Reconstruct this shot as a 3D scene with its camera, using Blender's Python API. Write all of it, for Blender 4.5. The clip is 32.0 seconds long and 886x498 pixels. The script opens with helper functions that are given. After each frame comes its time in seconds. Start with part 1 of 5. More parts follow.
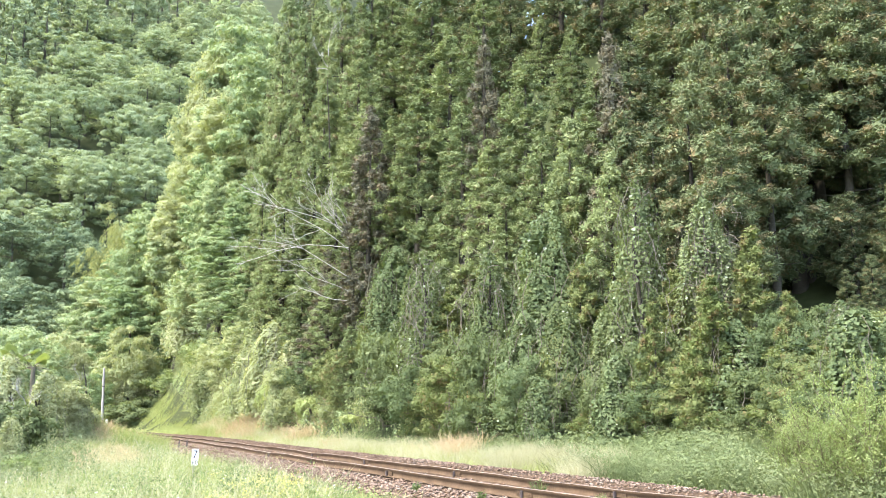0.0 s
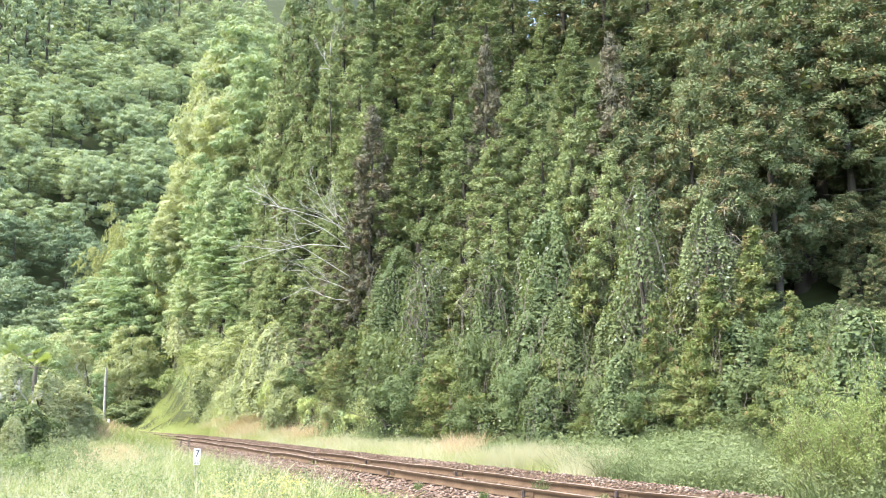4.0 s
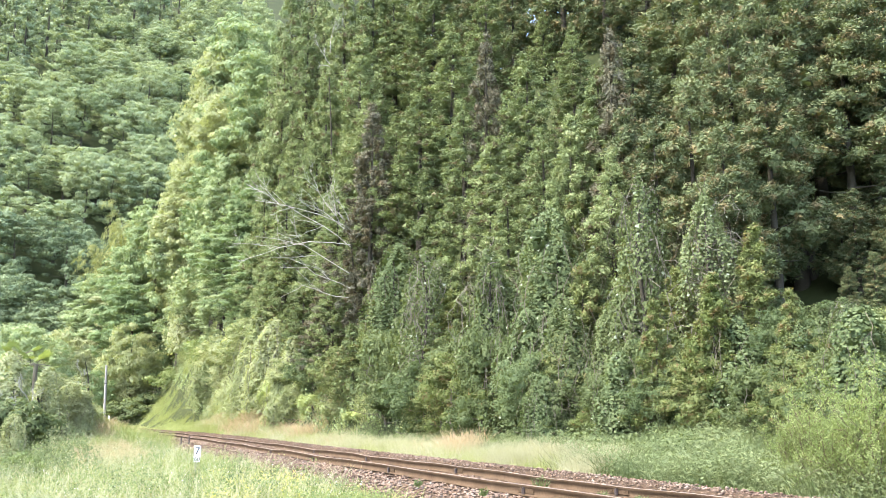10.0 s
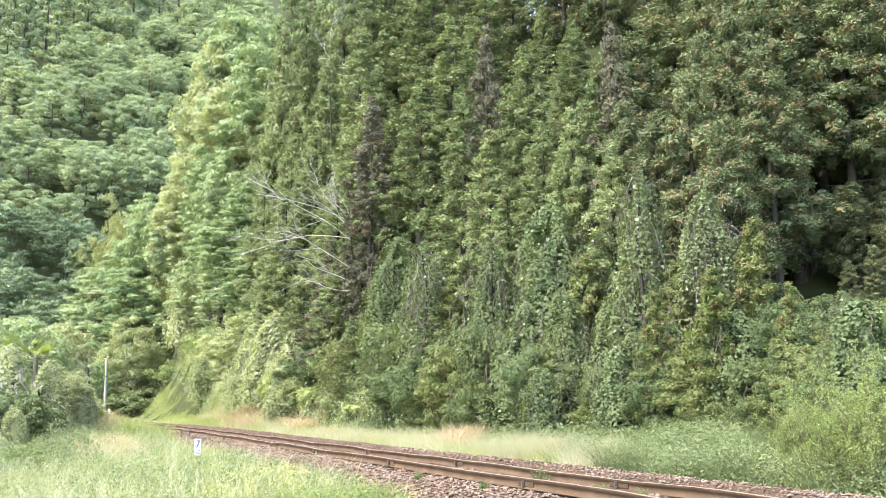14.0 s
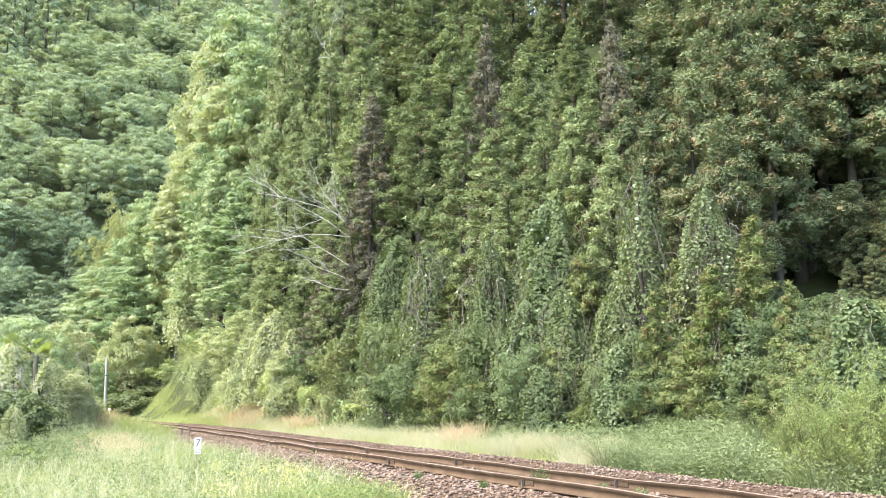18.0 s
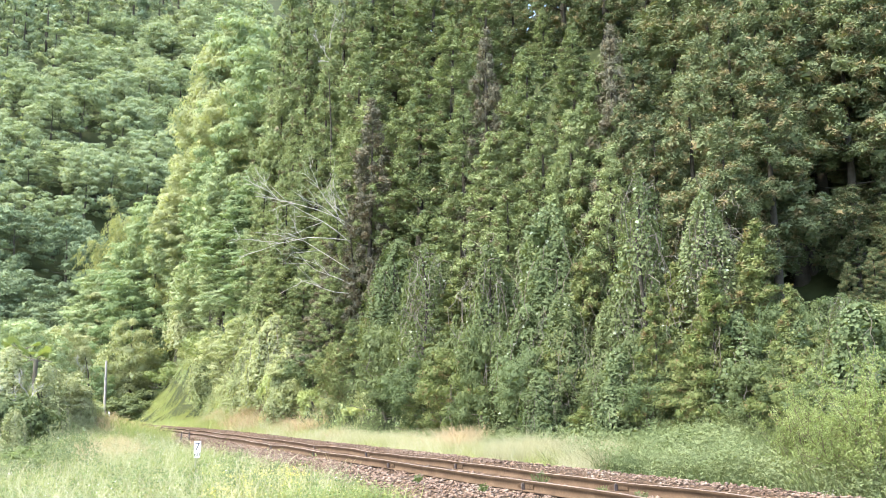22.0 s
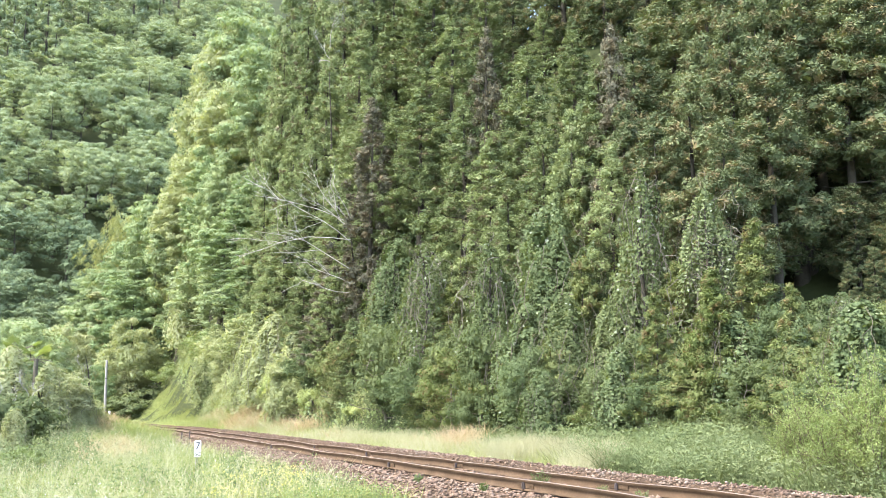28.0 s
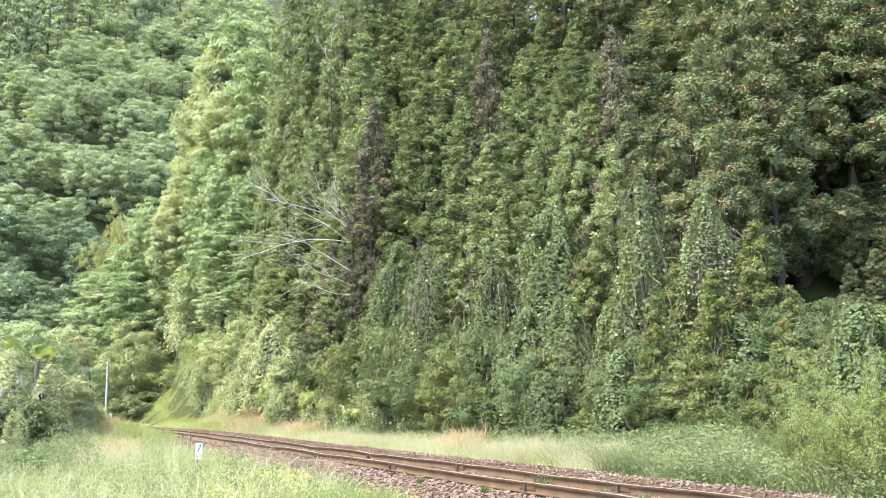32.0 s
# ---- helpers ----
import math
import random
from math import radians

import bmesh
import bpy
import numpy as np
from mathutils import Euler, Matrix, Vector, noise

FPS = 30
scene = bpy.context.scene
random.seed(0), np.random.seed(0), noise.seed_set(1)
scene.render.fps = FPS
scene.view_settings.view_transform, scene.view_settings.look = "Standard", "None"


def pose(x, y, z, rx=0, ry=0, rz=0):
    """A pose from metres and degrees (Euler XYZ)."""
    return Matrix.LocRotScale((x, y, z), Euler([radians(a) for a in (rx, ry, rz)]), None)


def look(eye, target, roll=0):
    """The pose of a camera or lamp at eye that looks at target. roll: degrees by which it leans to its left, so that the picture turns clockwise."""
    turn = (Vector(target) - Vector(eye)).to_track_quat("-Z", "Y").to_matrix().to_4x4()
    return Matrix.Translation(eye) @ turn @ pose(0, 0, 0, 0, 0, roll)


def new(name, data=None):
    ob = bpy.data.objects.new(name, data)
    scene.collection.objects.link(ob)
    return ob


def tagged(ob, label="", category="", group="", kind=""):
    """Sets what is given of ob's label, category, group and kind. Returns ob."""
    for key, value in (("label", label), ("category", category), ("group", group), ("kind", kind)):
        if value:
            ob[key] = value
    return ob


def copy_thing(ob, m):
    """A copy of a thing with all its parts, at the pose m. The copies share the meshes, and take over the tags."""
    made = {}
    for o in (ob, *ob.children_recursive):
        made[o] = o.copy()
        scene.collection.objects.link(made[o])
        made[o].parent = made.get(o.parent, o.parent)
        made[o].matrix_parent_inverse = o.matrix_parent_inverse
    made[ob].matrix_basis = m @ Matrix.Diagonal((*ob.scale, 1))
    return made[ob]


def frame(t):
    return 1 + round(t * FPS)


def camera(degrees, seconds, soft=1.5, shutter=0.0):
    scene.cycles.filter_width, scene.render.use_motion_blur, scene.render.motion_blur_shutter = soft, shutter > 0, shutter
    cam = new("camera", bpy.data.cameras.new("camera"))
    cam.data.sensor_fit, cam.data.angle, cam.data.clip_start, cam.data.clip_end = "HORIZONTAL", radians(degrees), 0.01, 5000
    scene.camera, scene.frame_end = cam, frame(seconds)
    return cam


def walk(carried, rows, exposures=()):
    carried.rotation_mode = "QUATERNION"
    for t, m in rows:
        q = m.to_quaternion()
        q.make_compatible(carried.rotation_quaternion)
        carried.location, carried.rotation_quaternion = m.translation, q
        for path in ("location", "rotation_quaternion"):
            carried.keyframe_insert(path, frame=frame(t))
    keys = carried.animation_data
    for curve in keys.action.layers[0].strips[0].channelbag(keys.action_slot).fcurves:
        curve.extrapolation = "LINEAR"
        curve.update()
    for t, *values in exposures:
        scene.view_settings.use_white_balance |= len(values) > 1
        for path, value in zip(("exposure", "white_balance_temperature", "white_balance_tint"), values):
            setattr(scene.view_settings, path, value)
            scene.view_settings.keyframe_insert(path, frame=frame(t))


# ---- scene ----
# ---- camera and its walk: a tripod head that drifts a little ----
EYE = (0.0, 0.0, 1.0)
cam = camera(53.13, 32.0, soft=0.88)
# seconds, tilt, turn, roll in degrees
PATH = (
    (0, 100.789, -0.123, 0.025),
    (0.5, 100.788, -0.105, 0.012),
    (1, 100.791, -0.063, 0.000),
    (1.5, 100.786, -0.028, -0.001),
    (2, 100.773, -0.019, -0.002),
    (2.5, 100.769, -0.019, -0.005),
    (3, 100.781, -0.016, -0.007),
    (3.5, 100.789, -0.014, -0.006),
    (5.5, 100.717, -0.016, -0.003),
    (6, 100.732, -0.006, -0.013),
    (6.5, 100.747, 0.002, -0.020),
    (7, 100.740, 0.002, -0.020),
    (7.5, 100.699, 0.002, -0.015),
    (8, 100.658, 0.011, -0.014),
    (8.5, 100.643, 0.009, -0.016),
    (9, 100.633, -0.006, -0.012),
    (9.5, 100.614, -0.013, -0.004),
    (10, 100.596, -0.007, -0.000),
    (10.5, 100.561, -0.001, -0.002),
    (11, 100.510, -0.007, -0.006),
    (11.5, 100.471, -0.012, -0.010),
    (12, 100.430, -0.008, -0.012),
    (12.5, 100.376, -0.009, -0.010),
    (13, 100.315, -0.017, -0.006),
    (13.5, 100.242, -0.015, -0.005),
    (14, 100.177, -0.007, -0.003),
    (14.5, 100.147, 0.000, 0.007),
    (16.5, 100.070, 0.006, -0.005),
    (17, 100.061, -0.002, -0.004),
    (17.5, 100.075, -0.001, -0.003),
    (18, 100.103, -0.006, -0.005),
    (18.5, 100.132, -0.009, -0.005),
    (19, 100.166, -0.010, -0.001),
    (19.5, 100.200, -0.018, -0.001),
    (20, 100.223, -0.017, -0.002),
    (20.5, 100.246, -0.013, -0.001),
    (21, 100.277, -0.018, -0.001),
    (21.5, 100.308, -0.022, -0.003),
    (22, 100.322, -0.021, -0.003),
    (22.5, 100.335, -0.021, -0.002),
    (23, 100.362, -0.016, 0.000),
    (23.5, 100.403, 0.003, -0.000),
    (24, 100.461, 0.031, -0.002),
    (24.5, 100.506, 0.048, -0.003),
    (25, 100.525, 0.041, -0.001),
    (25.5, 100.526, 0.025, 0.010),
    (27.5, 100.287, 0.019, -0.001),
    (28, 100.280, -0.000, 0.003),
    (28.5, 100.305, 0.012, 0.018),
    (29, 100.353, 0.034, 0.032),
    (29.5, 100.389, 0.056, 0.040),
    (30, 100.399, 0.078, 0.047),
    (30.5, 100.408, 0.088, 0.048),
    (31, 100.410, 0.082, 0.042),
    (31.5, 100.407, 0.077, 0.035),
    (32, 100.424, 0.076, 0.034),
)
walk(cam, [(t, pose(*EYE, rx, ry, rz)) for t, rx, rz, ry in PATH],
     exposures=[(0, 2.64), (9, 2.61), (19, 2.58), (25, 2.55), (32, 2.54)])

# ---- light: high hazy sun from over the line's end on one side, blue sky ----
SUN_FROM = Vector((-0.52, -0.22, 0.95)).normalized()
world = bpy.data.worlds.new("world")
scene.world = world
world.use_nodes = True
sky = world.node_tree.nodes.new("ShaderNodeTexSky")
sky.sky_type, sky.sun_disc = "NISHITA", False
sky.sun_elevation = math.asin(SUN_FROM.z)
sky.sun_rotation = math.atan2(SUN_FROM.x, SUN_FROM.y)
sky.air_density, sky.dust_density = 1.0, 3.0
back = world.node_tree.nodes["Background"]
back.inputs["Strength"].default_value = 0.285
world.node_tree.links.new(sky.outputs[0], back.inputs["Color"])
sun = new("sun", bpy.data.lights.new("sun", "SUN"))
sun.data.energy, sun.data.angle, sun.data.color = 1.38, radians(5.0), (1.0, 0.94, 0.82)
sun.matrix_basis = look(SUN_FROM * 100, (0, 0, 0))



# ---- plan: s runs along the line from its near end, o across it, away from the camera ----
P0 = Vector((3.125, 10.40))
ALONG = Vector((-0.4141, 0.9102))
ACROSS = Vector((0.9102, 0.4141))


def place(s, o, z=0.0):
    o = o - 0.0016 * max(0.0, s - 30) ** 2   # the line bends away
    p = P0 + ALONG * s + ACROSS * o
    return Vector((p.x, p.y, z))


def so(x, y):
    dx, dy = x - P0.x, y - P0.y
    return dx * ALONG.x + dy * ALONG.y, dx * ACROSS.x + dy * ACROSS.y


def ramp(v, a, b):
    t = np.clip((v - a) / (b - a), 0, 1)
    return t * t * (3 - 2 * t)


def ground_z(x, y):
    """Height of the ground: the line's bed, the verge, the steep wooded hill and the far hill."""
    x, y = np.asarray(x, float), np.asarray(y, float)
    s, o = so(x, y)
    z = -0.47 - 0.25 * ramp(-o, 2.5, 8) - 2.2 * ramp(-o, 9, 22) * ramp(s, 8, 24)
    z = z + 0.22 * ramp(o, 1.6, 3.0) + 0.55 * ramp(o, 3, 6.5) * (1 - 0.6 * ramp(s, 8, 22))
    z = z + 0.75 * ramp(s, 22, 44) * ramp(-o, 1.9, 4.5)
    z = z + 4.0 * np.exp(-(((s - 78) / 13.0) ** 2 + ((o - 6.9) / 4.0) ** 2) ** 1.6)
    z = z + 1.1 * np.exp(-((s - 47) / 9.0) ** 2 - ((o - 4.6) / 1.3) ** 2)
    foot = 6.0 - 1.4 * ramp(s, 12, 30) + 3.0 * ramp(-s, -4, 1)
    hill = np.clip(o - foot, 0, None)
    steep = 0.5 + 1.45 * ramp(s, 8, 30)
    hill = np.where(hill < 8, steep * hill, steep * 8 + (0.75 + 0.35 * ramp(s, 8, 30)) * (hill - 8))
    hill = 75 * np.tanh(hill / 75) * ramp(-s, -140, -108)
    far = np.clip(y - 105 - 0.35 * (x + 40), 0, None)
    far = 0.80 * far - 0.80 * 6 * (1 - np.exp(-far / 6))
    far = 420 * np.tanh(far / 420) * ramp(-x, -40, 40)
    rough = 0.10 * np.sin(x * 1.3 + 0.7 * y) * np.sin(y * 1.1) * ramp(np.abs(o), 2.5, 5)
    return z + np.maximum(hill, far) + rough


def gz(x, y):
    return float(ground_z(x, y))


# ---- materials ----
def material(name):
    m = bpy.data.materials.new(name)
    m.use_nodes = True
    n = m.node_tree.nodes
    return m, n, m.node_tree.links, n["Principled BSDF"]


def tint(n, links, cols, source):
    """A colour ramp over cols driven by source."""
    r = n.new("ShaderNodeValToRGB")
    e = r.color_ramp.elements
    while len(e) < len(cols):
        e.new(0.5)
    for i, c in enumerate(cols):
        e[i].position = i / (len(cols) - 1)
        e[i].color = (*c, 1)
    links.new(source, r.inputs[0])
    return r.outputs[0]


def noise_of(n, links, scale, detail=3.0, coord="Object"):
    tc = n.new("ShaderNodeTexCoord")
    t = n.new("ShaderNodeTexNoise")
    t.inputs["Scale"].default_value, t.inputs["Detail"].default_value = scale, detail
    links.new(tc.outputs[coord], t.inputs["Vector"])
    return t


def mixed(n, links, a, b, fac, mode="MIX"):
    m = n.new("ShaderNodeMix")
    m.data_type, m.blend_type = "RGBA", mode
    for k, v in ((6, a), (7, b)):
        if isinstance(v, tuple):
            m.inputs[k].default_value = (*v, 1)
        else:
            links.new(v, m.inputs[k])
    if isinstance(fac, (int, float)):
        m.inputs[0].default_value = fac
    else:
        links.new(fac, m.inputs[0])
    return m.outputs[2]


def foliage(name, cols, scale=0.6, rough=0.65, thin=0.3, dry=None, dry_at=0.62, gain=1.28):
    """Leaves: tone differs from leaf to leaf, from clump to clump and from plant to plant; light comes through them."""
    m, n, links, bsdf = material(name)
    cols = [(c[0] * 0.97 * gain, c[1] * gain, c[2] * 1.5 * gain) for c in cols]
    geo = n.new("ShaderNodeNewGeometry")
    info = n.new("ShaderNodeObjectInfo")
    broad, grain = noise_of(n, links, scale, 2.0), noise_of(n, links, 7.0, 3.0)
    patch = n.new("ShaderNodeMix")
    patch.inputs[0].default_value = 0.42
    links.new(broad.outputs["Fac"], patch.inputs[2])
    links.new(grain.outputs["Fac"], patch.inputs[3])
    relief = n.new("ShaderNodeBump")
    relief.inputs["Strength"].default_value, relief.inputs["Distance"].default_value = 0.4, 0.04
    links.new(grain.outputs["Fac"], relief.inputs["Height"])
    links.new(relief.outputs[0], bsdf.inputs["Normal"])
    add = n.new("ShaderNodeMath")
    add.operation = "MULTIPLY_ADD"
    links.new(geo.outputs["Random Per Island"], add.inputs[0])
    add.inputs[1].default_value = 0.16
    links.new(patch.outputs[0], add.inputs[2])
    sub = n.new("ShaderNodeMath")
    sub.operation = "MULTIPLY_ADD"
    links.new(info.outputs["Random"], sub.inputs[0])
    sub.inputs[1].default_value = 0.35
    links.new(add.outputs[0], sub.inputs[2])
    off = n.new("ShaderNodeMath")
    off.operation = "SUBTRACT"
    links.new(sub.outputs[0], off.inputs[0])
    off.inputs[1].default_value = 0.26
    col = tint(n, links, cols, off.outputs[0])
    if dry:
        spot = noise_of(n, links, scale * 2.3, 1.0)
        cut = n.new("ShaderNodeMapRange")
        cut.inputs[1].default_value, cut.inputs[2].default_value = dry_at - 0.06, dry_at + 0.08
        links.new(spot.outputs["Fac"], cut.inputs[0])
        col = mixed(n, links, col, dry, cut.outputs[0])
    links.new(col, bsdf.inputs["Base Color"])
    bsdf.inputs["Roughness"].default_value = rough
    bsdf.inputs["Specular IOR Level"].default_value = 0.10
    if thin:
        tr = n.new("ShaderNodeBsdfTranslucent")
        links.new(mixed(n, links, col, (1.0, 1.0, 0.45), 1.0, "MULTIPLY"), tr.inputs[0])
        mix = n.new("ShaderNodeMixShader")
        mix.inputs[0].default_value = thin
        links.new(bsdf.outputs[0], mix.inputs[1])
        links.new(tr.outputs[0], mix.inputs[2])
        links.new(mix.outputs[0], n["Material Output"].inputs[0])
    return m


def grainy(name, cols, scale, rough, bump=0.0, fine=8.0, metal=0.0, per_object=0.0, islands=0.0):
    """A surface with tone at two scales and fine relief."""
    m, n, links, bsdf = material(name)
    a, b = noise_of(n, links, scale, 4.0), noise_of(n, links, scale * fine, 6.0)
    add = n.new("ShaderNodeMath")
    add.operation = "MULTIPLY_ADD"
    links.new(b.outputs["Fac"], add.inputs[0])
    add.inputs[1].default_value = 0.5
    links.new(a.outputs["Fac"], add.inputs[2])
    src = add.outputs[0]
    for amount, node, out in ((per_object, "ShaderNodeObjectInfo", "Random"), (islands, "ShaderNodeNewGeometry", "Random Per Island")):
        if amount:
            i = n.new(node)
            k = n.new("ShaderNodeMath")
            k.operation = "MULTIPLY_ADD"
            links.new(i.outputs[out], k.inputs[0])
            k.inputs[1].default_value = amount
            links.new(src, k.inputs[2])
            src = k.outputs[0]
    off = n.new("ShaderNodeMath")
    off.operation = "SUBTRACT"
    links.new(src, off.inputs[0])
    off.inputs[1].default_value = 0.25 + (per_object + islands) / 2
    links.new(tint(n, links, cols, off.outputs[0]), bsdf.inputs["Base Color"])
    bsdf.inputs["Roughness"].default_value, bsdf.inputs["Metallic"].default_value = rough, metal
    bsdf.inputs["Specular IOR Level"].default_value = 0.08 if rough > 0.8 else 0.4
    if bump:
        bp = n.new("ShaderNodeBump")
        bp.inputs["Strength"].default_value, bp.inputs["Distance"].default_value = bump, 0.02
        links.new(b.outputs["Fac"], bp.inputs["Height"])
        links.new(bp.outputs[0], bsdf.inputs["Normal"])
    return m


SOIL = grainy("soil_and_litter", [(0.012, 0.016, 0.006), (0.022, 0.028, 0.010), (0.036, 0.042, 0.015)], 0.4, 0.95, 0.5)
BARK = grainy("cedar_bark", [(0.020, 0.018, 0.013), (0.038, 0.034, 0.025), (0.064, 0.057, 0.043)], 3.0, 0.9, 0.6)
PALE_BARK = grainy("bleached_wood", [(0.18, 0.172, 0.145), (0.30, 0.288, 0.245), (0.42, 0.405, 0.35)], 4.0, 0.85, 0.4)
VINE_WOOD = grainy("vine_stems", [(0.06, 0.05, 0.036), (0.11, 0.098, 0.072), (0.17, 0.155, 0.12)], 5.0, 0.9, 0.3)
DRY_VINE = grainy("dry_vine_stems", [(0.070, 0.064, 0.048), (0.115, 0.107, 0.083), (0.17, 0.16, 0.128)], 5.0, 0.9, 0.3)
TWIG = grainy("olive_brown_twigs", [(0.05, 0.04, 0.024), (0.085, 0.07, 0.042), (0.13, 0.11, 0.07)], 5.0, 0.9, 0.3)
RUST = grainy("rusty_rail_steel", [(0.034, 0.022, 0.013), (0.060, 0.040, 0.024), (0.094, 0.064, 0.041)], 3.0, 0.82, 0.3, metal=0.1)
POLISHED = grainy("worn_rail_top", [(0.085, 0.060, 0.040), (0.125, 0.090, 0.062), (0.165, 0.125, 0.09)], 4.0, 0.55, 0.1, metal=0.25)
IRON = grainy("dark_iron", [(0.018, 0.015, 0.014), (0.04, 0.03, 0.027), (0.07, 0.05, 0.045)], 9.0, 0.7, 0.3)
STONE = grainy("ballast_stone", [(0.050, 0.032, 0.022), (0.098, 0.067, 0.048), (0.132, 0.096, 0.071), (0.180, 0.148, 0.118)], 1.0, 0.95, 0.2, islands=0.6)
BED = grainy("ballast_bed", [(0.022, 0.014, 0.008), (0.058, 0.039, 0.024), (0.100, 0.070, 0.045)], 14.0, 0.95, 1.0)
CONCRETE = grainy("weathered_concrete", [(0.16, 0.15, 0.13), (0.24, 0.228, 0.20), (0.32, 0.305, 0.275)], 4.0, 0.9, 0.3)
WHITE = grainy("white_enamel", [(0.70, 0.70, 0.68), (0.80, 0.80, 0.78), (0.84, 0.84, 0.82)], 6.0, 0.45)
BLACK = grainy("black_paint", [(0.015, 0.015, 0.015), (0.03, 0.03, 0.03), (0.04, 0.04, 0.04)], 6.0, 0.6)

CEDAR = foliage("cedar_needles", [(0.038, 0.050, 0.016), (0.074, 0.092, 0.027), (0.116, 0.136, 0.040), (0.180, 0.195, 0.068)], 0.9, thin=0.22, dry=(0.105, 0.088, 0.050), dry_at=0.64, gain=1.48)
CEDAR_DARK = foliage("dark_cedar_needles", [(0.036, 0.048, 0.017), (0.065, 0.082, 0.026), (0.102, 0.121, 0.038), (0.155, 0.168, 0.060)], 0.9, thin=0.20, dry=(0.135, 0.112, 0.056), dry_at=0.59, gain=1.08)
CEDAR_BROWN = foliage("dying_cedar_needles", [(0.042, 0.042, 0.020), (0.085, 0.080, 0.036), (0.125, 0.118, 0.055)], 0.9, thin=0.15, dry=(0.085, 0.07, 0.04), dry_at=0.55)
CYPRESS = foliage("young_cypress_sprays", [(0.055, 0.072, 0.016), (0.098, 0.122, 0.026), (0.140, 0.158, 0.042), (0.20, 0.20, 0.07)], 1.2, thin=0.3, dry=(0.125, 0.098, 0.045), dry_at=0.62, gain=0.92)
KUDZU = foliage("kudzu_leaves", [(0.042, 0.060, 0.018), (0.068, 0.092, 0.027), (0.098, 0.125, 0.038), (0.15, 0.175, 0.065)], 1.4, rough=0.7, thin=0.36, gain=1.0)
KUDZU_LIGHT = foliage("sunny_kudzu_leaves", [(0.052, 0.070, 0.020), (0.085, 0.108, 0.030), (0.120, 0.145, 0.044), (0.18, 0.205, 0.08)], 1.4, rough=0.7, thin=0.36, gain=0.9)
LIME = foliage("fresh_lime_leaves", [(0.098, 0.118, 0.038), (0.166, 0.188, 0.061), (0.235, 0.252, 0.092), (0.321, 0.325, 0.142)], 0.7, thin=0.46, gain=1.15)
BROAD = foliage("broad_leaves", [(0.058, 0.088, 0.029), (0.109, 0.148, 0.046), (0.172, 0.205, 0.069), (0.260, 0.280, 0.116)], 0.7, thin=0.3)
HILL = foliage("hill_wood_leaves", [(0.089, 0.116, 0.049), (0.144, 0.176, 0.068), (0.189, 0.218, 0.085), (0.235, 0.255, 0.106)], 0.35, rough=0.8, thin=0.36, gain=1.25)
# darker hill leaves: shade at the far hill's foot is put into their colour
HILL_SHADED = foliage("shade_toned_hill_leaves", [(0.044, 0.066, 0.026), (0.076, 0.100, 0.037), (0.110, 0.135, 0.049), (0.150, 0.170, 0.066)], 0.35, rough=0.8, thin=0.2, gain=1.3)
HILL_DARK = foliage("hill_conifer_needles", [(0.064, 0.080, 0.033), (0.105, 0.125, 0.051), (0.155, 0.170, 0.068)], 0.3, thin=0.30, gain=1.9)
WEED = foliage("weed_leaves", [(0.060, 0.084, 0.022), (0.104, 0.134, 0.038), (0.154, 0.184, 0.056), (0.26, 0.28, 0.11)], 0.8, thin=0.34, gain=0.80)
GRASS = foliage("meadow_grass", [(0.13, 0.17, 0.037), (0.225, 0.265, 0.058), (0.32, 0.335, 0.088), (0.44, 0.42, 0.15)], 0.45, thin=0.3, gain=0.76)
WILLOW = foliage("willow_leaves", [(0.085, 0.115, 0.030), (0.14, 0.18, 0.046), (0.20, 0.24, 0.068), (0.31, 0.33, 0.14)], 0.9, thin=0.4, gain=0.86)
BAMBOO = foliage("bamboo_leaves", [(0.10, 0.11, 0.030), (0.155, 0.165, 0.045), (0.21, 0.215, 0.062), (0.28, 0.27, 0.09)], 0.5, thin=0.4, gain=1.15)
PALE_TIER = foliage("pale_tiered_leaves", [(0.126, 0.143, 0.049), (0.191, 0.208, 0.069), (0.252, 0.265, 0.093), (0.315, 0.325, 0.130)], 0.6, thin=0.35, gain=1.0)
TWIG_LEAF = foliage("willow_shrub_leaves", [(0.075, 0.100, 0.024), (0.120, 0.150, 0.036), (0.165, 0.195, 0.050), (0.25, 0.27, 0.11)], 0.9, thin=0.4, gain=1.15)
MOUND = foliage("sunny_rough_grass", [(0.17, 0.21, 0.055), (0.26, 0.30, 0.080), (0.35, 0.38, 0.11), (0.44, 0.44, 0.16)], 0.35, thin=0.35, gain=0.95)
PALE_LEAF = foliage("pale_leaf_undersides", [(0.15, 0.18, 0.075), (0.21, 0.24, 0.11), (0.27, 0.29, 0.15)], 2.0, gain=0.9)
STRAW = foliage("straw_grass", [(0.21, 0.20, 0.075), (0.33, 0.31, 0.125), (0.44, 0.415, 0.18), (0.54, 0.50, 0.25)], 0.5, thin=0.25, gain=0.80)
ORANGE = foliage("dry_orange_grass", [(0.29, 0.205, 0.080), (0.41, 0.305, 0.125), (0.49, 0.39, 0.175)], 0.6, thin=0.25, gain=0.86)
WHITE_FLOWER = foliage("white_flowers", [(0.50, 0.50, 0.30), (0.62, 0.62, 0.40), (0.70, 0.70, 0.45)], 2.0, thin=0.2, gain=1.0)
YELLOW = foliage("yellow_flowers", [(0.50, 0.40, 0.05), (0.62, 0.52, 0.08), (0.66, 0.60, 0.16)], 2.0, thin=0.2, gain=1.0)


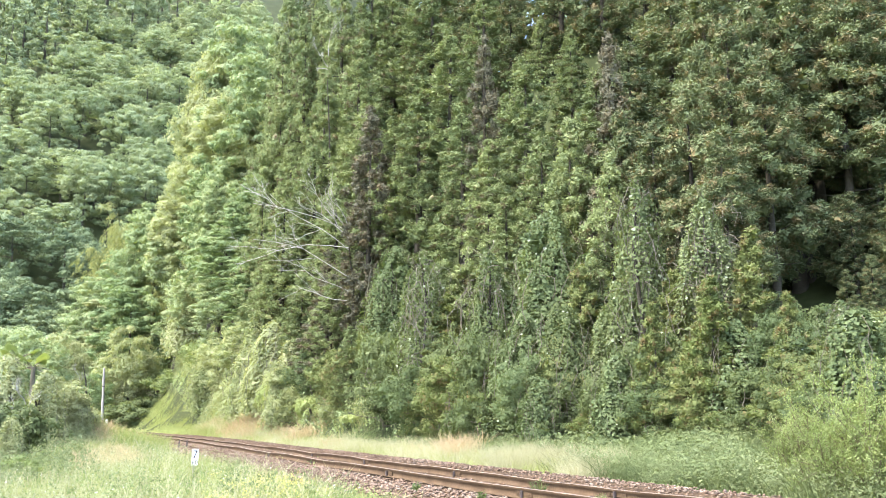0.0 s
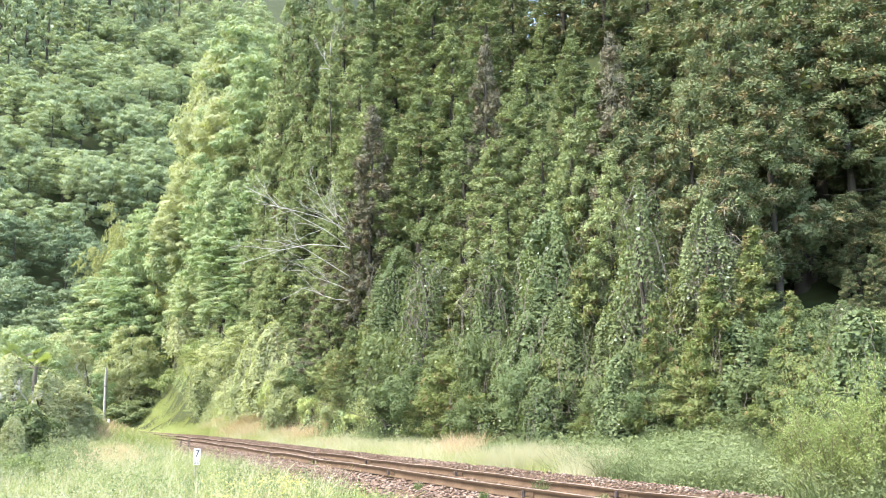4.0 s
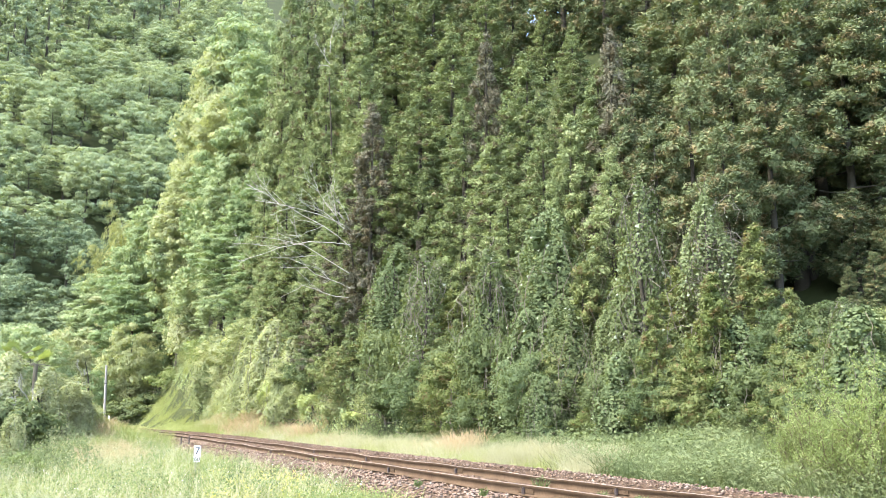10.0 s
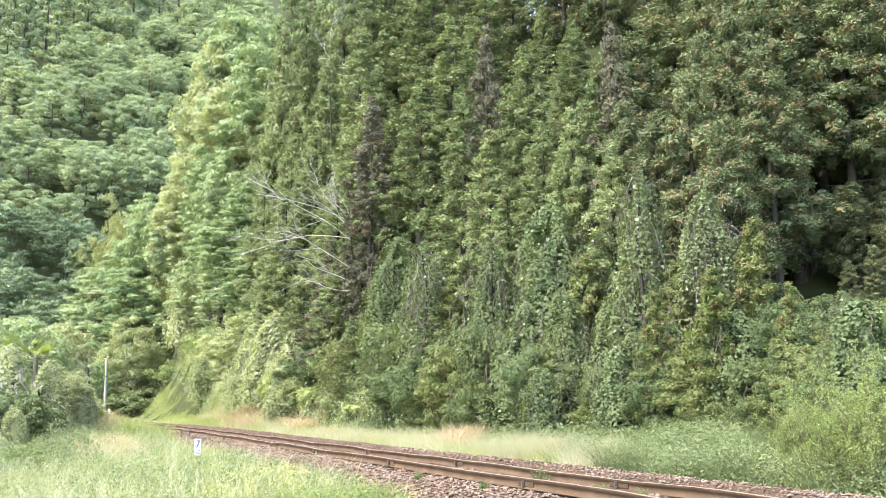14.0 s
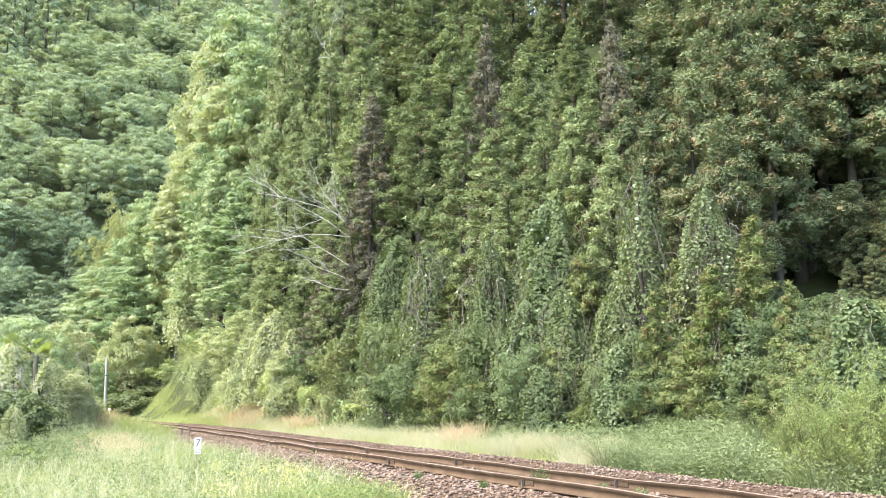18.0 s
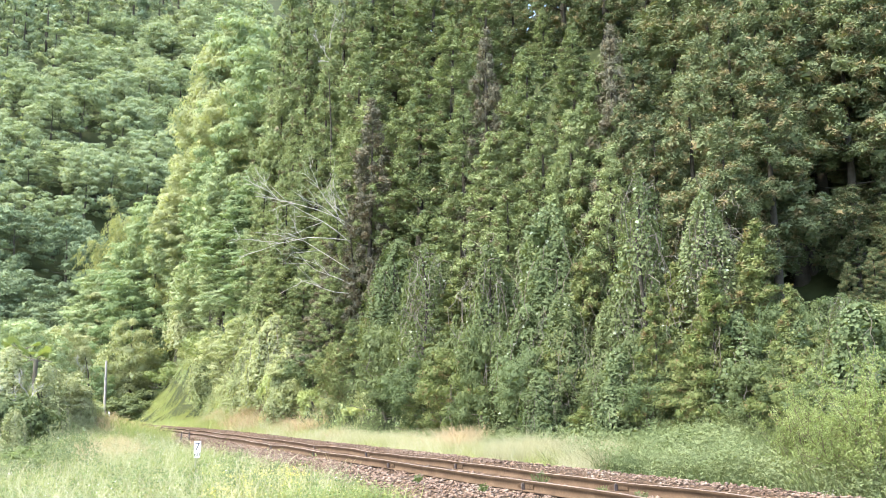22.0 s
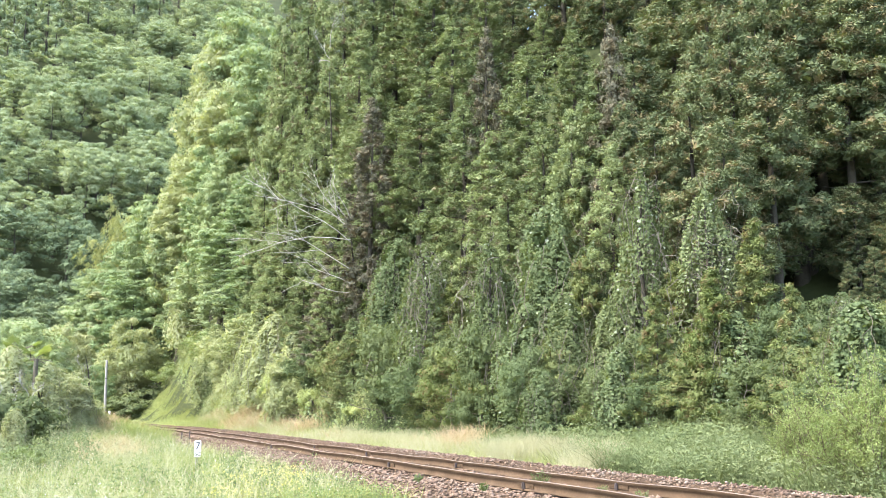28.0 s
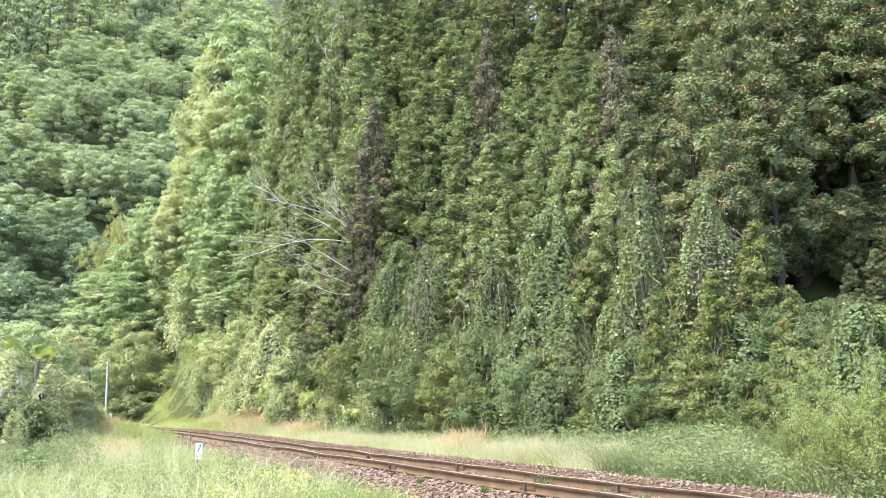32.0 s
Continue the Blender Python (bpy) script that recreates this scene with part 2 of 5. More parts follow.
# ---- building tools ----
def mesh_from(name, verts, faces_flat, per, mats):
    """A mesh of faces with the same number of corners; fast for many leaves."""
    me = bpy.data.meshes.new(name)
    verts = np.asarray(verts, np.float32)
    idx = np.asarray(faces_flat, np.int32).ravel()
    me.vertices.add(len(verts))
    me.vertices.foreach_set("co", verts.ravel())
    me.loops.add(len(idx))
    me.loops.foreach_set("vertex_index", idx)
    k = len(idx) // per
    me.polygons.add(k)
    me.polygons.foreach_set("loop_start", np.arange(k, dtype=np.int32) * per)
    me.polygons.foreach_set("loop_total", np.full(k, per, np.int32))
    for m in mats:
        me.materials.append(m)
    me.update(calc_edges=True)
    return me


def unit(v):
    return v / np.maximum(np.linalg.norm(v, axis=1, keepdims=True), 1e-9)


def blades(p, d, nrm, length, width, fold=0.25):
    """Diamond leaves: verts (4n) and quads. p base, d way of the midrib, nrm the upper side."""
    n = len(p)
    side = unit(np.cross(d, nrm))
    up = np.cross(side, d)
    L, W = np.broadcast_to(length, n)[:, None], np.broadcast_to(width, n)[:, None]
    mid = p + d * L * 0.45
    v = np.stack([p, mid - side * W * 0.5 + up * W * fold, p + d * L, mid + side * W * 0.5 + up * W * fold], 1).reshape(-1, 3)
    return v, np.arange(4 * n).reshape(n, 4)


def broad_leaves(p, d, nrm, length, width, fold=0.18, droop=0.15):
    """Six-sided leaves folded on the midrib and bent down at the tip: verts (6n) and quads (2n)."""
    n = len(p)
    side = unit(np.cross(d, nrm))
    up = np.cross(side, d)
    L, W = np.broadcast_to(length, n)[:, None], np.broadcast_to(width, n)[:, None]
    a, b = p + d * L * 0.3, p + d * L * 0.68
    tip = p + d * L - up * L * droop
    lift = up * W * fold
    v = np.stack([p, a - side * W * 0.5 + lift, b - side * W * 0.4 + lift, tip, b + side * W * 0.4 + lift, a + side * W * 0.5 + lift], 1).reshape(-1, 3)
    i = np.arange(n)[:, None] * 6
    f = np.concatenate([i + np.array([[0, 1, 2, 3]]), i + np.array([[0, 3, 4, 5]])], 1).reshape(-1, 4)
    return v, f


def slivers(p, d, nrm, length, width):
    """Three-cornered needles and small leaves: verts (3n) and triangles."""
    n = len(p)
    side = unit(np.cross(d, nrm))
    L, W = np.broadcast_to(length, n)[:, None], np.broadcast_to(width, n)[:, None]
    v = np.stack([p - side * W * 0.5, p + side * W * 0.5, p + d * L], 1).reshape(-1, 3)
    return v, np.arange(3 * n).reshape(n, 3)


def cores(c, radius, r, flat=1.0, count=13):
    """The crowded leaves inside the clumps, seen only between the outer ones: verts and triangles."""
    k = len(c)
    rad = np.repeat(np.broadcast_to(radius, k), count)
    j = scatter(k * count, r)
    p = np.repeat(np.asarray(c), count, 0) + j * (rad * 0.55)[:, None] * np.array([1, 1, flat])
    way = unit(np.cross(j, scatter(k * count, r)) + r.normal(size=j.shape) * 0.4)
    return slivers(p - way * rad[:, None] * 0.35, way, j, rad * 0.6, rad * 0.42)


def ball_mesh(level):
    bm = bmesh.new()
    bmesh.ops.create_icosphere(bm, subdivisions=level, radius=1.0)
    v, f = np.array([q.co[:] for q in bm.verts]), np.array([[q.index for q in t.verts] for t in bm.faces])
    bm.free()
    return v, f


BALLS = {1: ball_mesh(1), 2: ball_mesh(2), 3: ball_mesh(3)}


def lumps(c, radius, r, flat=1.0, level=2, tilt=0.45):
    """The crowded inner sprays of the clumps, each on its own tilt: verts and triangles."""
    b, t = BALLS[level]
    k, n = len(c), len(t)
    p = np.broadcast_to(b[t][None], (k, n, 3, 3))
    mid = p.mean(2, keepdims=True)
    edge = np.linalg.norm(p[0, 0, 0] - p[0, 0, 1])
    p = mid * (1 + r.normal(size=(k, n, 1, 1)) * 0.09) + (p - mid) * r.uniform(0.8, 1.25, (k, n, 1, 1)) + r.normal(size=(k, n, 3, 1)) * mid * tilt * edge + r.normal(size=(k, n, 3, 3)) * edge * 0.20
    p = p * np.broadcast_to(radius, k)[:, None, None, None] * np.array([1, 1, flat]) * r.uniform(0.85, 1.15, (k, 1, 1, 3))
    return (p + np.asarray(c)[:, None, None, :]).reshape(-1, 3), np.arange(k * n * 3).reshape(-1, 3)


def joined(*pairs):
    vs, fs, k = [], [], 0
    for v, f in pairs:
        vs.append(v)
        fs.append(f + k)
        k += len(v)
    return np.concatenate(vs), np.concatenate(fs)


def tube(points, radii, sides=6):
    """A tapered round limb along points: verts and quads."""
    pts = np.asarray(points, float)
    r = np.asarray(radii, float)
    t = unit(np.gradient(pts, axis=0))
    ref = np.where(np.abs(t[:, 2:3]) > 0.9, np.array([[1.0, 0, 0]]), np.array([[0, 0, 1.0]]))
    a = unit(np.cross(t, ref))
    b = np.cross(t, a)
    ang = np.arange(sides) * 2 * np.pi / sides
    ring = a[:, None] * np.cos(ang)[None, :, None] + b[:, None] * np.sin(ang)[None, :, None]
    v = (pts[:, None] + ring * r[:, None, None]).reshape(-1, 3)
    f = [[i * sides + j, i * sides + (j + 1) % sides, (i + 1) * sides + (j + 1) % sides, (i + 1) * sides + j]
         for i in range(len(pts) - 1) for j in range(sides)]
    return v, np.array(f)


def part(name, pair, mat, parent=None, label="", at=None):
    """Links verts and quads as one mesh object."""
    ob = new(name, mesh_from(name, pair[0], pair[1], np.shape(pair[1])[1], [mat]))
    if parent:
        ob.parent = parent
    if at is not None:
        ob.matrix_basis = at
    if label:
        tagged(ob, label)
    return ob


def box(name, size, at, mat, parent=None, label="", bevel=0.0):
    bm = bmesh.new()
    bmesh.ops.create_cube(bm, size=1.0, matrix=Matrix.Diagonal((*size, 1)))
    if bevel:
        bmesh.ops.bevel(bm, geom=bm.edges[:], offset=bevel, segments=2, affect="EDGES")
    me = bpy.data.meshes.new(name)
    bm.to_mesh(me)
    bm.free()
    me.materials.append(mat)
    ob = new(name, me)
    ob.parent = parent
    ob.matrix_basis = at
    if label:
        tagged(ob, label)
    return ob


def scatter(n, r):
    """n random unit vectors, drawn from r."""
    return unit(r.normal(size=(n, 3)))


# ---- ground: one sheet to the horizon ----
def build_ground():
    xs = np.concatenate([np.linspace(-1500, -170, 18), np.linspace(-160, -42, 28), np.linspace(-40, 40, 91), np.linspace(42, 160, 28), np.linspace(170, 1500, 18)])
    ys = np.concatenate([np.linspace(-1500, -30, 18), np.linspace(-24, 70, 101), np.linspace(72, 300, 58), np.linspace(315, 2500, 30)])
    X, Y = np.meshgrid(xs, ys)
    Z = ground_z(X, Y)
    v = np.stack([X, Y, Z], -1).reshape(-1, 3)
    nx, ny = len(xs), len(ys)
    i = (np.arange(ny - 1)[:, None] * nx + np.arange(nx - 1)[None, :]).ravel()
    f = np.stack([i, i + 1, i + nx + 1, i + nx], 1)
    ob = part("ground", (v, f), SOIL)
    for p in ob.data.polygons:
        p.use_smooth = True
    tagged(ob, "dark soil and leaf litter under grass and woods", "ground", kind="structure")


build_ground()


# ---- the railway line ----
def build_ballast():
    o = np.array([-2.6, -2.2, -1.5, -0.9, -0.4, 0.4, 0.75, 1.1, 1.5, 2.0, 2.4])
    z = np.array([-0.55, -0.42, -0.26, -0.19, -0.16, -0.15, -0.13, -0.01, 0.0, -0.16, -0.45])
    s = np.arange(-14, 78, 0.5)
    S, O = np.meshgrid(s, o, indexing="ij")
    Zg = np.broadcast_to(z, S.shape) + 0.075 * ramp(S, 12, 28) * (np.abs(O) < 1.3) + 0.02 * np.sin(S * 2.1 + O * 5) * np.sin(S * 0.7)
    v = np.array([place(a, b, c) for a, b, c in zip(S.ravel(), O.ravel(), Zg.ravel())])
    n = len(o)
    i = (np.arange(len(s) - 1)[:, None] * n + np.arange(n - 1)[None, :]).ravel()
    bed = part("ballast_bed", (v, np.stack([i, i + n, i + n + 1, i + 1], 1)), BED)
    tagged(bed, "bed of reddish brown crushed stone under the rails", "ballast", kind="structure")
    # loose stones: squashed and cut octahedra
    r = np.random.default_rng(3)
    def stones(k, s0, s1, big):
        ss = s0 + (s1 - s0) * r.random(k) ** 1.5
        oo = np.where(r.random(k) < 0.44, r.uniform(-2.5, -0.68, k), np.where(r.random(k) < 0.22, r.uniform(-0.42, 0.36, k), r.uniform(0.70, 2.25, k)))
        zz = np.interp(oo, o, z) + 0.075 * ramp(ss, 12, 28) * (np.abs(oo) < 1.2) + r.uniform(-0.005, 0.03, k)
        c = np.array([place(a, b, cc) for a, b, cc in zip(ss, oo, zz)])
        base = np.array([[1, 0, 0], [0, 1, 0], [-1, 0, 0], [0, -1, 0], [0.3, 0.2, 0.8], [-0.2, -0.1, -0.8]])
        v = base[None] + r.normal(scale=0.22, size=(k, 6, 3))
        rot = r.uniform(0, 2 * np.pi, k)
        ca, sa = np.cos(rot)[:, None], np.sin(rot)[:, None]
        v = np.stack([v[..., 0] * ca - v[..., 1] * sa, v[..., 0] * sa + v[..., 1] * ca, v[..., 2]], -1)
        sz = r.uniform(0.6, 1.5, k)[:, None, None] * big * np.stack([np.ones(k), r.uniform(0.6, 1, k), r.uniform(0.5, 0.9, k)], -1)[:, None, :]
        v = v * sz * np.where(oo > 0.6, 0.72, 1.0)[:, None, None] + c[:, None, :]
        tri = np.array([[0, 1, 4], [1, 2, 4], [2, 3, 4], [3, 0, 4], [1, 0, 5], [2, 1, 5], [3, 2, 5], [0, 3, 5]])
        f = (np.arange(k)[:, None, None] * 6 + tri[None]).reshape(-1, 3)
        return v.reshape(-1, 3), f
    v, f = stones(32000, -3, 44, 0.034)
    ob = new("ballast_stones", mesh_from("ballast_stones", v, f, 3, [STONE]))
    tagged(ob, "loose reddish and grey crushed track stones", "ballast", kind="stuff")


build_ballast()

RAIL_SECTION = [(-0.032, 0.0), (-0.029, -0.008), (-0.032, -0.030), (-0.010, -0.044), (-0.008, -0.118), (-0.058, -0.136), (-0.058, -0.150),
                (0.058, -0.150), (0.058, -0.136), (0.008, -0.118), (0.010, -0.044), (0.032, -0.030), (0.029, -0.008), (0.032, 0.0)]


def build_rail(o, joints, name_label):
    """A rail in lengths that meet at joints with fishplates and dark clips."""
    rail = tagged(new("rail"), name_label, "rail", "rails of the line")
    ends = [-14] + joints + [76]
    for a, b in zip(ends[:-1], ends[1:]):
        sec = np.array(RAIL_SECTION)
        ss = np.linspace(a + 0.004, b - 0.004, max(2, int((b - a) / 0.5)))
        wob = 0.011 * np.sin(ss * 0.9 + o) + 0.005 * np.sin(ss * 2.3) - 0.014 * sum(np.exp(-((ss - j) / 0.8) ** 2) for j in joints)
        v = np.array([place(s, o + q + 0.004 * math.sin(s * 1.7), zq + w) for s, w in zip(ss, wob) for q, zq in sec])
        n = len(sec)
        i = (np.arange(len(ss) - 1)[:, None] * n + np.arange(n - 1)[None, :]).ravel()
        part("rail_length", (v, np.stack([i, i + 1, i + n + 1, i + n], 1)), RUST, rail)
        top = np.array([place(s, o + q, zq + w + 0.004) for s, w in zip(ss, wob) for q, zq in ((-0.028, -0.006), (-0.022, 0.0), (0.022, 0.0), (0.028, -0.006))])
        i = (np.arange(len(ss) - 1)[:, None] * 4 + np.arange(3)[None, :]).ravel()
        part("running_surface", (top, np.stack([i, i + 1, i + 5, i + 4], 1)), POLISHED, rail, "worn brown-grey top of the rail")
    turn = math.degrees(math.atan2(ALONG.y, ALONG.x))
    for s in joints:
        p = place(s, o - 0.017, -0.08)
        plate = box("fishplate", (0.46, 0.016, 0.07), pose(*p, 0, 0, turn), RUST, rail, bevel=0.004)
        p = place(s + 0.03, o - 0.045, -0.085)
        box("anchor_clip", (0.055, 0.04, 0.11), pose(*p, 0, 0, turn), IRON, rail, "black iron anchor clip", bevel=0.012)
        for k in (-0.16, 0.16):
            box("bolt", (0.028, 0.014, 0.028), pose(k, 0.010, 0), RUST, plate, bevel=0.006)
    return rail


build_rail(-0.566, [0.29, 3.37, 8.8, 14.1, 18.56], "rusty brown steel rail with worn top on stones")
build_rail(0.566, [2.68, 8.05, 13.3, 17.9], "rusty brown steel rail with dark joint clips")


# ---- plants: crowns of many small leaves ----
def needle_tufts(c, d, count, size, r, length=0.30, width=0.055, spread=1.0, core=2, heart=0.56):
    """Rounded tufts of needles: c tuft places, d their ways out."""
    size = size * r.uniform(0.65, 1.35, len(c))
    cc, dd = np.repeat(c, count, 0), np.repeat(d, count, 0)
    n = len(cc)
    j = unit(scatter(n, r) + dd * 0.45)
    squash = np.repeat(r.uniform(0.75, 1.25, (len(c), 3)), count, 0)
    p = cc + j * squash * np.repeat(size, count)[:, None] * (0.72 + 0.30 * r.random((n, 1)))
    way = unit(np.cross(j, scatter(n, r)) * 0.85 + j * 0.5 * spread + np.array([0, 0, 0.05]))
    nrm = unit(j + r.normal(size=(n, 3)) * 0.24 + np.array([0, 0, 0.12]))
    return joined(slivers(p - way * length * 0.4, way, nrm, r.uniform(0.6, 1.3, n) * length, r.uniform(0.7, 1.3, n) * width), lumps(c, size * heart, r, 1.0, core))


def cone_tufts(h, rad, base, limbs, per, r, power=0.75, lift=0.35):
    """Tuft places along drooping limbs of a conifer."""
    cs, ds = [], []
    for i in range(limbs):
        q = (i + r.random()) / limbs
        z = base + (h - base) * q
        reach = rad * max(0.08, min(1.0, (0.25 + q * 5.0)) * (1 - q) ** power) * r.uniform(0.5, 1.25)
        a = i * 2.39996 + r.normal() * 0.35
        out = np.array([math.cos(a), math.sin(a), 0])
        t = np.linspace(1.0, 0.45, max(1, int(per * (0.35 + reach / rad))))
        side = np.array([-out[1], out[0], 0])
        sag = -0.35 * reach * t ** 1.5 + lift * reach * t ** 3
        p = np.outer(t * reach, out) + np.outer(r.normal(size=len(t)) * 0.22 * reach * t, side)
        p[:, 2] += z + sag + r.normal(size=len(t)) * 0.10
        cs.append(p)
        ds.append(unit(out[None] * 0.8 + np.array([0, 0, 0.45]) + r.normal(size=(len(t), 3)) * 0.25))
    return np.concatenate(cs), np.concatenate(ds)


def trunk_of(h, girth, r, lean=0.15, limbs=10, reach=1.0, low=0.3, tip=0.012):
    """A tapered trunk with limbs."""
    z = np.linspace(0, h, 9)
    wob = np.cumsum(r.normal(size=(9, 2)) * lean * 0.2, 0)
    wob -= wob[0]
    pts = np.column_stack([wob, z - 0.3 * (z == 0)])
    bits = [tube(pts, np.linspace(girth, girth * 0.12, 9) * np.where(z == 0, 1.35, 1), 7)]
    for i in range(limbs):
        q = low + (0.92 - low) * (i + r.random() * 0.7) / limbs
        a = i * 2.4 + r.normal() * 0.4
        b = np.array([np.interp(q * h, z, pts[:, 0]), np.interp(q * h, z, pts[:, 1]), q * h])
        L = reach * (1.05 - q) * r.uniform(0.7, 1.1)
        t = np.linspace(0, 1, 5)[:, None]
        limb = b + t * np.array([math.cos(a) * L, math.sin(a) * L, 0]) + np.array([0, 0, 1.0]) * (0.25 * L * t ** 2 - 0.12 * L * t)
        bits.append(tube(limb, np.linspace(max(girth * 0.32 * (1.1 - q), tip), tip, 5), 5))
    return joined(*bits)


def lobed(rad, h0, h1, lobes, per, leaf, r, flat=0.6, droop=0.35, fill=0.0, heart=0.72, lump=(0.20, 0.36)):
    """A leafy crown in lobes between heights h0 and h1; leaves lie on the lobes, most on their upper sides."""
    cs, ns, hc, hr = [], [], [], []
    for i in range(lobes):
        u = scatter(1, r)[0]
        u[2] = abs(u[2]) if r.random() < 0.72 else -abs(u[2]) * 0.85
        k = r.uniform(0.60, 1.0)
        c = np.array([u[0] * rad * k, u[1] * rad * k, (h0 + h1) / 2 + u[2] * (h1 - h0) / 2 * k])
        lr = rad * r.uniform(*lump)
        w = scatter(per, r)
        w[:, 2] = np.where(r.random(per) < 0.7, np.abs(w[:, 2]), w[:, 2])
        cs.append(c + w * lr * np.array([1, 1, flat]) * (0.84 + 0.24 * r.random((per, 1)) ** 2))
        ns.append(unit(w + 0.15 * u + np.array([0, 0, 0.15])))
        hc.append(c)
        hr.append(lr * heart * 1.2)
    inner = int(lobes * per * fill)
    if inner:
        w = scatter(inner, r)
        cs.append(np.array([0, 0, (h0 + h1) / 2]) + w * np.array([rad, rad, (h1 - h0) / 2]) * 0.75 * r.random((inner, 1)) ** 0.4)
        ns.append(w)
    c, nr = np.concatenate(cs), np.concatenate(ns)
    nr = unit(nr + r.normal(size=nr.shape) * 0.16)
    way = unit(np.cross(nr, scatter(len(c), r)) + np.array([0, 0, -droop]))
    L = leaf * r.uniform(0.65, 1.3, len(c))
    leaves = slivers(c, way, nr, L, L * r.uniform(0.5, 0.8, len(c)))
    return joined(leaves, cores(hc, np.array(hr), r, flat)) if heart else leaves


def draped(h, rad, count, leaf, r, seed, gap=0.30, big=False):
    """Broad vine leaves hanging over a mound: a lumpy column, open in places."""
    q = r.random(count * 2) ** 0.85
    a = r.uniform(0, 2 * np.pi, count * 2)
    lump = np.array([noise.noise(Vector((math.cos(b) * 1.4 + seed, math.sin(b) * 1.4, z * h * 0.55))) for b, z in zip(a, q)])
    fine = np.array([noise.noise(Vector((math.cos(b) * 4 + seed, math.sin(b) * 4 + 9, z * h * 1.1))) for b, z in zip(a, q)])
    keep = fine > -gap
    a, q, lump = a[keep][:count], q[keep][:count], lump[keep][:count]
    n = len(a)
    prof = (1 - q ** 3.2) ** 0.55 * (0.82 + 0.25 * (1 - q))
    R = rad * prof * (1 + 0.55 * lump) * r.uniform(0.82, 1.04, n)
    out = np.column_stack([np.cos(a), np.sin(a), np.zeros(n)])
    p = out * R[:, None]
    p[:, 2] = q * h * (1 + 0.10 * lump)
    nr = unit(out * (1.0 - 0.6 * q[:, None]) + np.array([0, 0, 0.55]) + r.normal(size=(n, 3)) * 0.28)
    way = unit(np.cross(nr, scatter(n, r)) * 0.7 + out * 0.3 + np.array([0, 0, -0.75]))
    L = leaf * r.uniform(0.55, 1.35, n)
    return (broad_leaves(p, way, nr, L, L * r.uniform(0.7, 1.0, n)) if big else slivers(p, way, nr, L * 1.15, L * r.uniform(0.8, 1.1, n)))


def clustered(count, leaf, r, seed, big):
    """A vine-covered crown of several leaning mounds of unlike height."""
    bits = [draped(6, 1.05, int(count * 0.42), leaf, r, seed, 0.28, big)]
    for k in range(5):
        a = k * 1.26 + r.normal() * 0.3
        h = r.uniform(2.2, 5.2)
        v, f = draped(h, r.uniform(0.55, 0.9), int(count * 0.030 * h), leaf, r, seed + 3 * k + 1, 0.28, big)
        v = v + np.array([math.cos(a), math.sin(a), 0]) * r.uniform(0.5, 0.85) + v[:, 2:3] * np.array([[-math.cos(a), -math.sin(a), 0]]) * 0.07
        bits.append((v, f))
    return joined(*bits)


def vine_heart(r):
    """The dim inside of a vine-covered crown."""
    z = np.linspace(0.4, 5.3, 26)
    a = r.uniform(0, 6.28, 26)
    c = np.column_stack([np.cos(a) * 0.38, np.sin(a) * 0.3, z])
    low = np.column_stack([np.cos(a) * 0.75, np.sin(a) * 0.75, z * 0.55])
    return joined(cores(c, 0.36, r, 1, 26), cores(low, 0.32, r, 1, 26))


def vine_stems(h, rad, count, r):
    """Thin stems that hang and loop over a mound."""
    bits = []
    for i in range(count):
        a, q = r.uniform(0, 2 * np.pi), r.uniform(0.35, 1.0)
        z = np.linspace(q * h, q * h - r.uniform(0.2, 0.55) * h, 7)
        R = rad * (1.02 - 0.45 * (np.clip(z / h, 0, 1)) ** 3) * r.uniform(0.8, 1.08)
        aa = a + np.cumsum(r.normal(size=7) * 0.10)
        pts = np.column_stack([np.cos(aa) * R, np.sin(aa) * R, np.maximum(z, 0.05)]) + r.normal(size=(7, 3)) * 0.05
        bits.append(tube(pts, np.full(7, r.uniform(0.005, 0.010)), 4))
    return joined(*bits)


def plant(name, label, category, group, trunk, crown, bark, leaf, extra=()):
    ob = tagged(new(name), label, category, group)
    if category == "shrub":
        tagged(part("branching_stem", trunk, bark, ob), kind="stuff")
    else:
        part("trunk", trunk, bark, ob)
    part("crown", crown, leaf, ob)
    for n, pair, mat, lab in extra:
        part(n, pair, mat, ob, lab)
    return ob


def stand(protos, rows, h0, r0, sink=0.05, wide=1.5):
    """Sets copies of the prototypes on the ground: rows of x, y, height, radius, turn."""
    made = []
    for i, (x, y, h, rad, a) in enumerate(rows):
        rad = min(max(rad, r0 * h / h0 * 0.8), r0 * h / h0 * wide)
        p = protos[i % len(protos)]
        m = pose(x, y, gz(x, y) - sink, 0, 0, a) @ Matrix.Diagonal((rad / r0, rad / r0, h / h0, 1))
        if p.get("used"):
            ob = copy_thing(p, m)
            ob.matrix_basis = m
        else:
            ob = p
            ob.matrix_basis = m
            p["used"] = 1
        made.append(ob)
    for p in protos:
        if "used" in p:
            del p["used"]
        else:
            for o in (*p.children_recursive, p):
                bpy.data.objects.remove(o)
    for ob in made:
        if "used" in ob:
            del ob["used"]
    return made


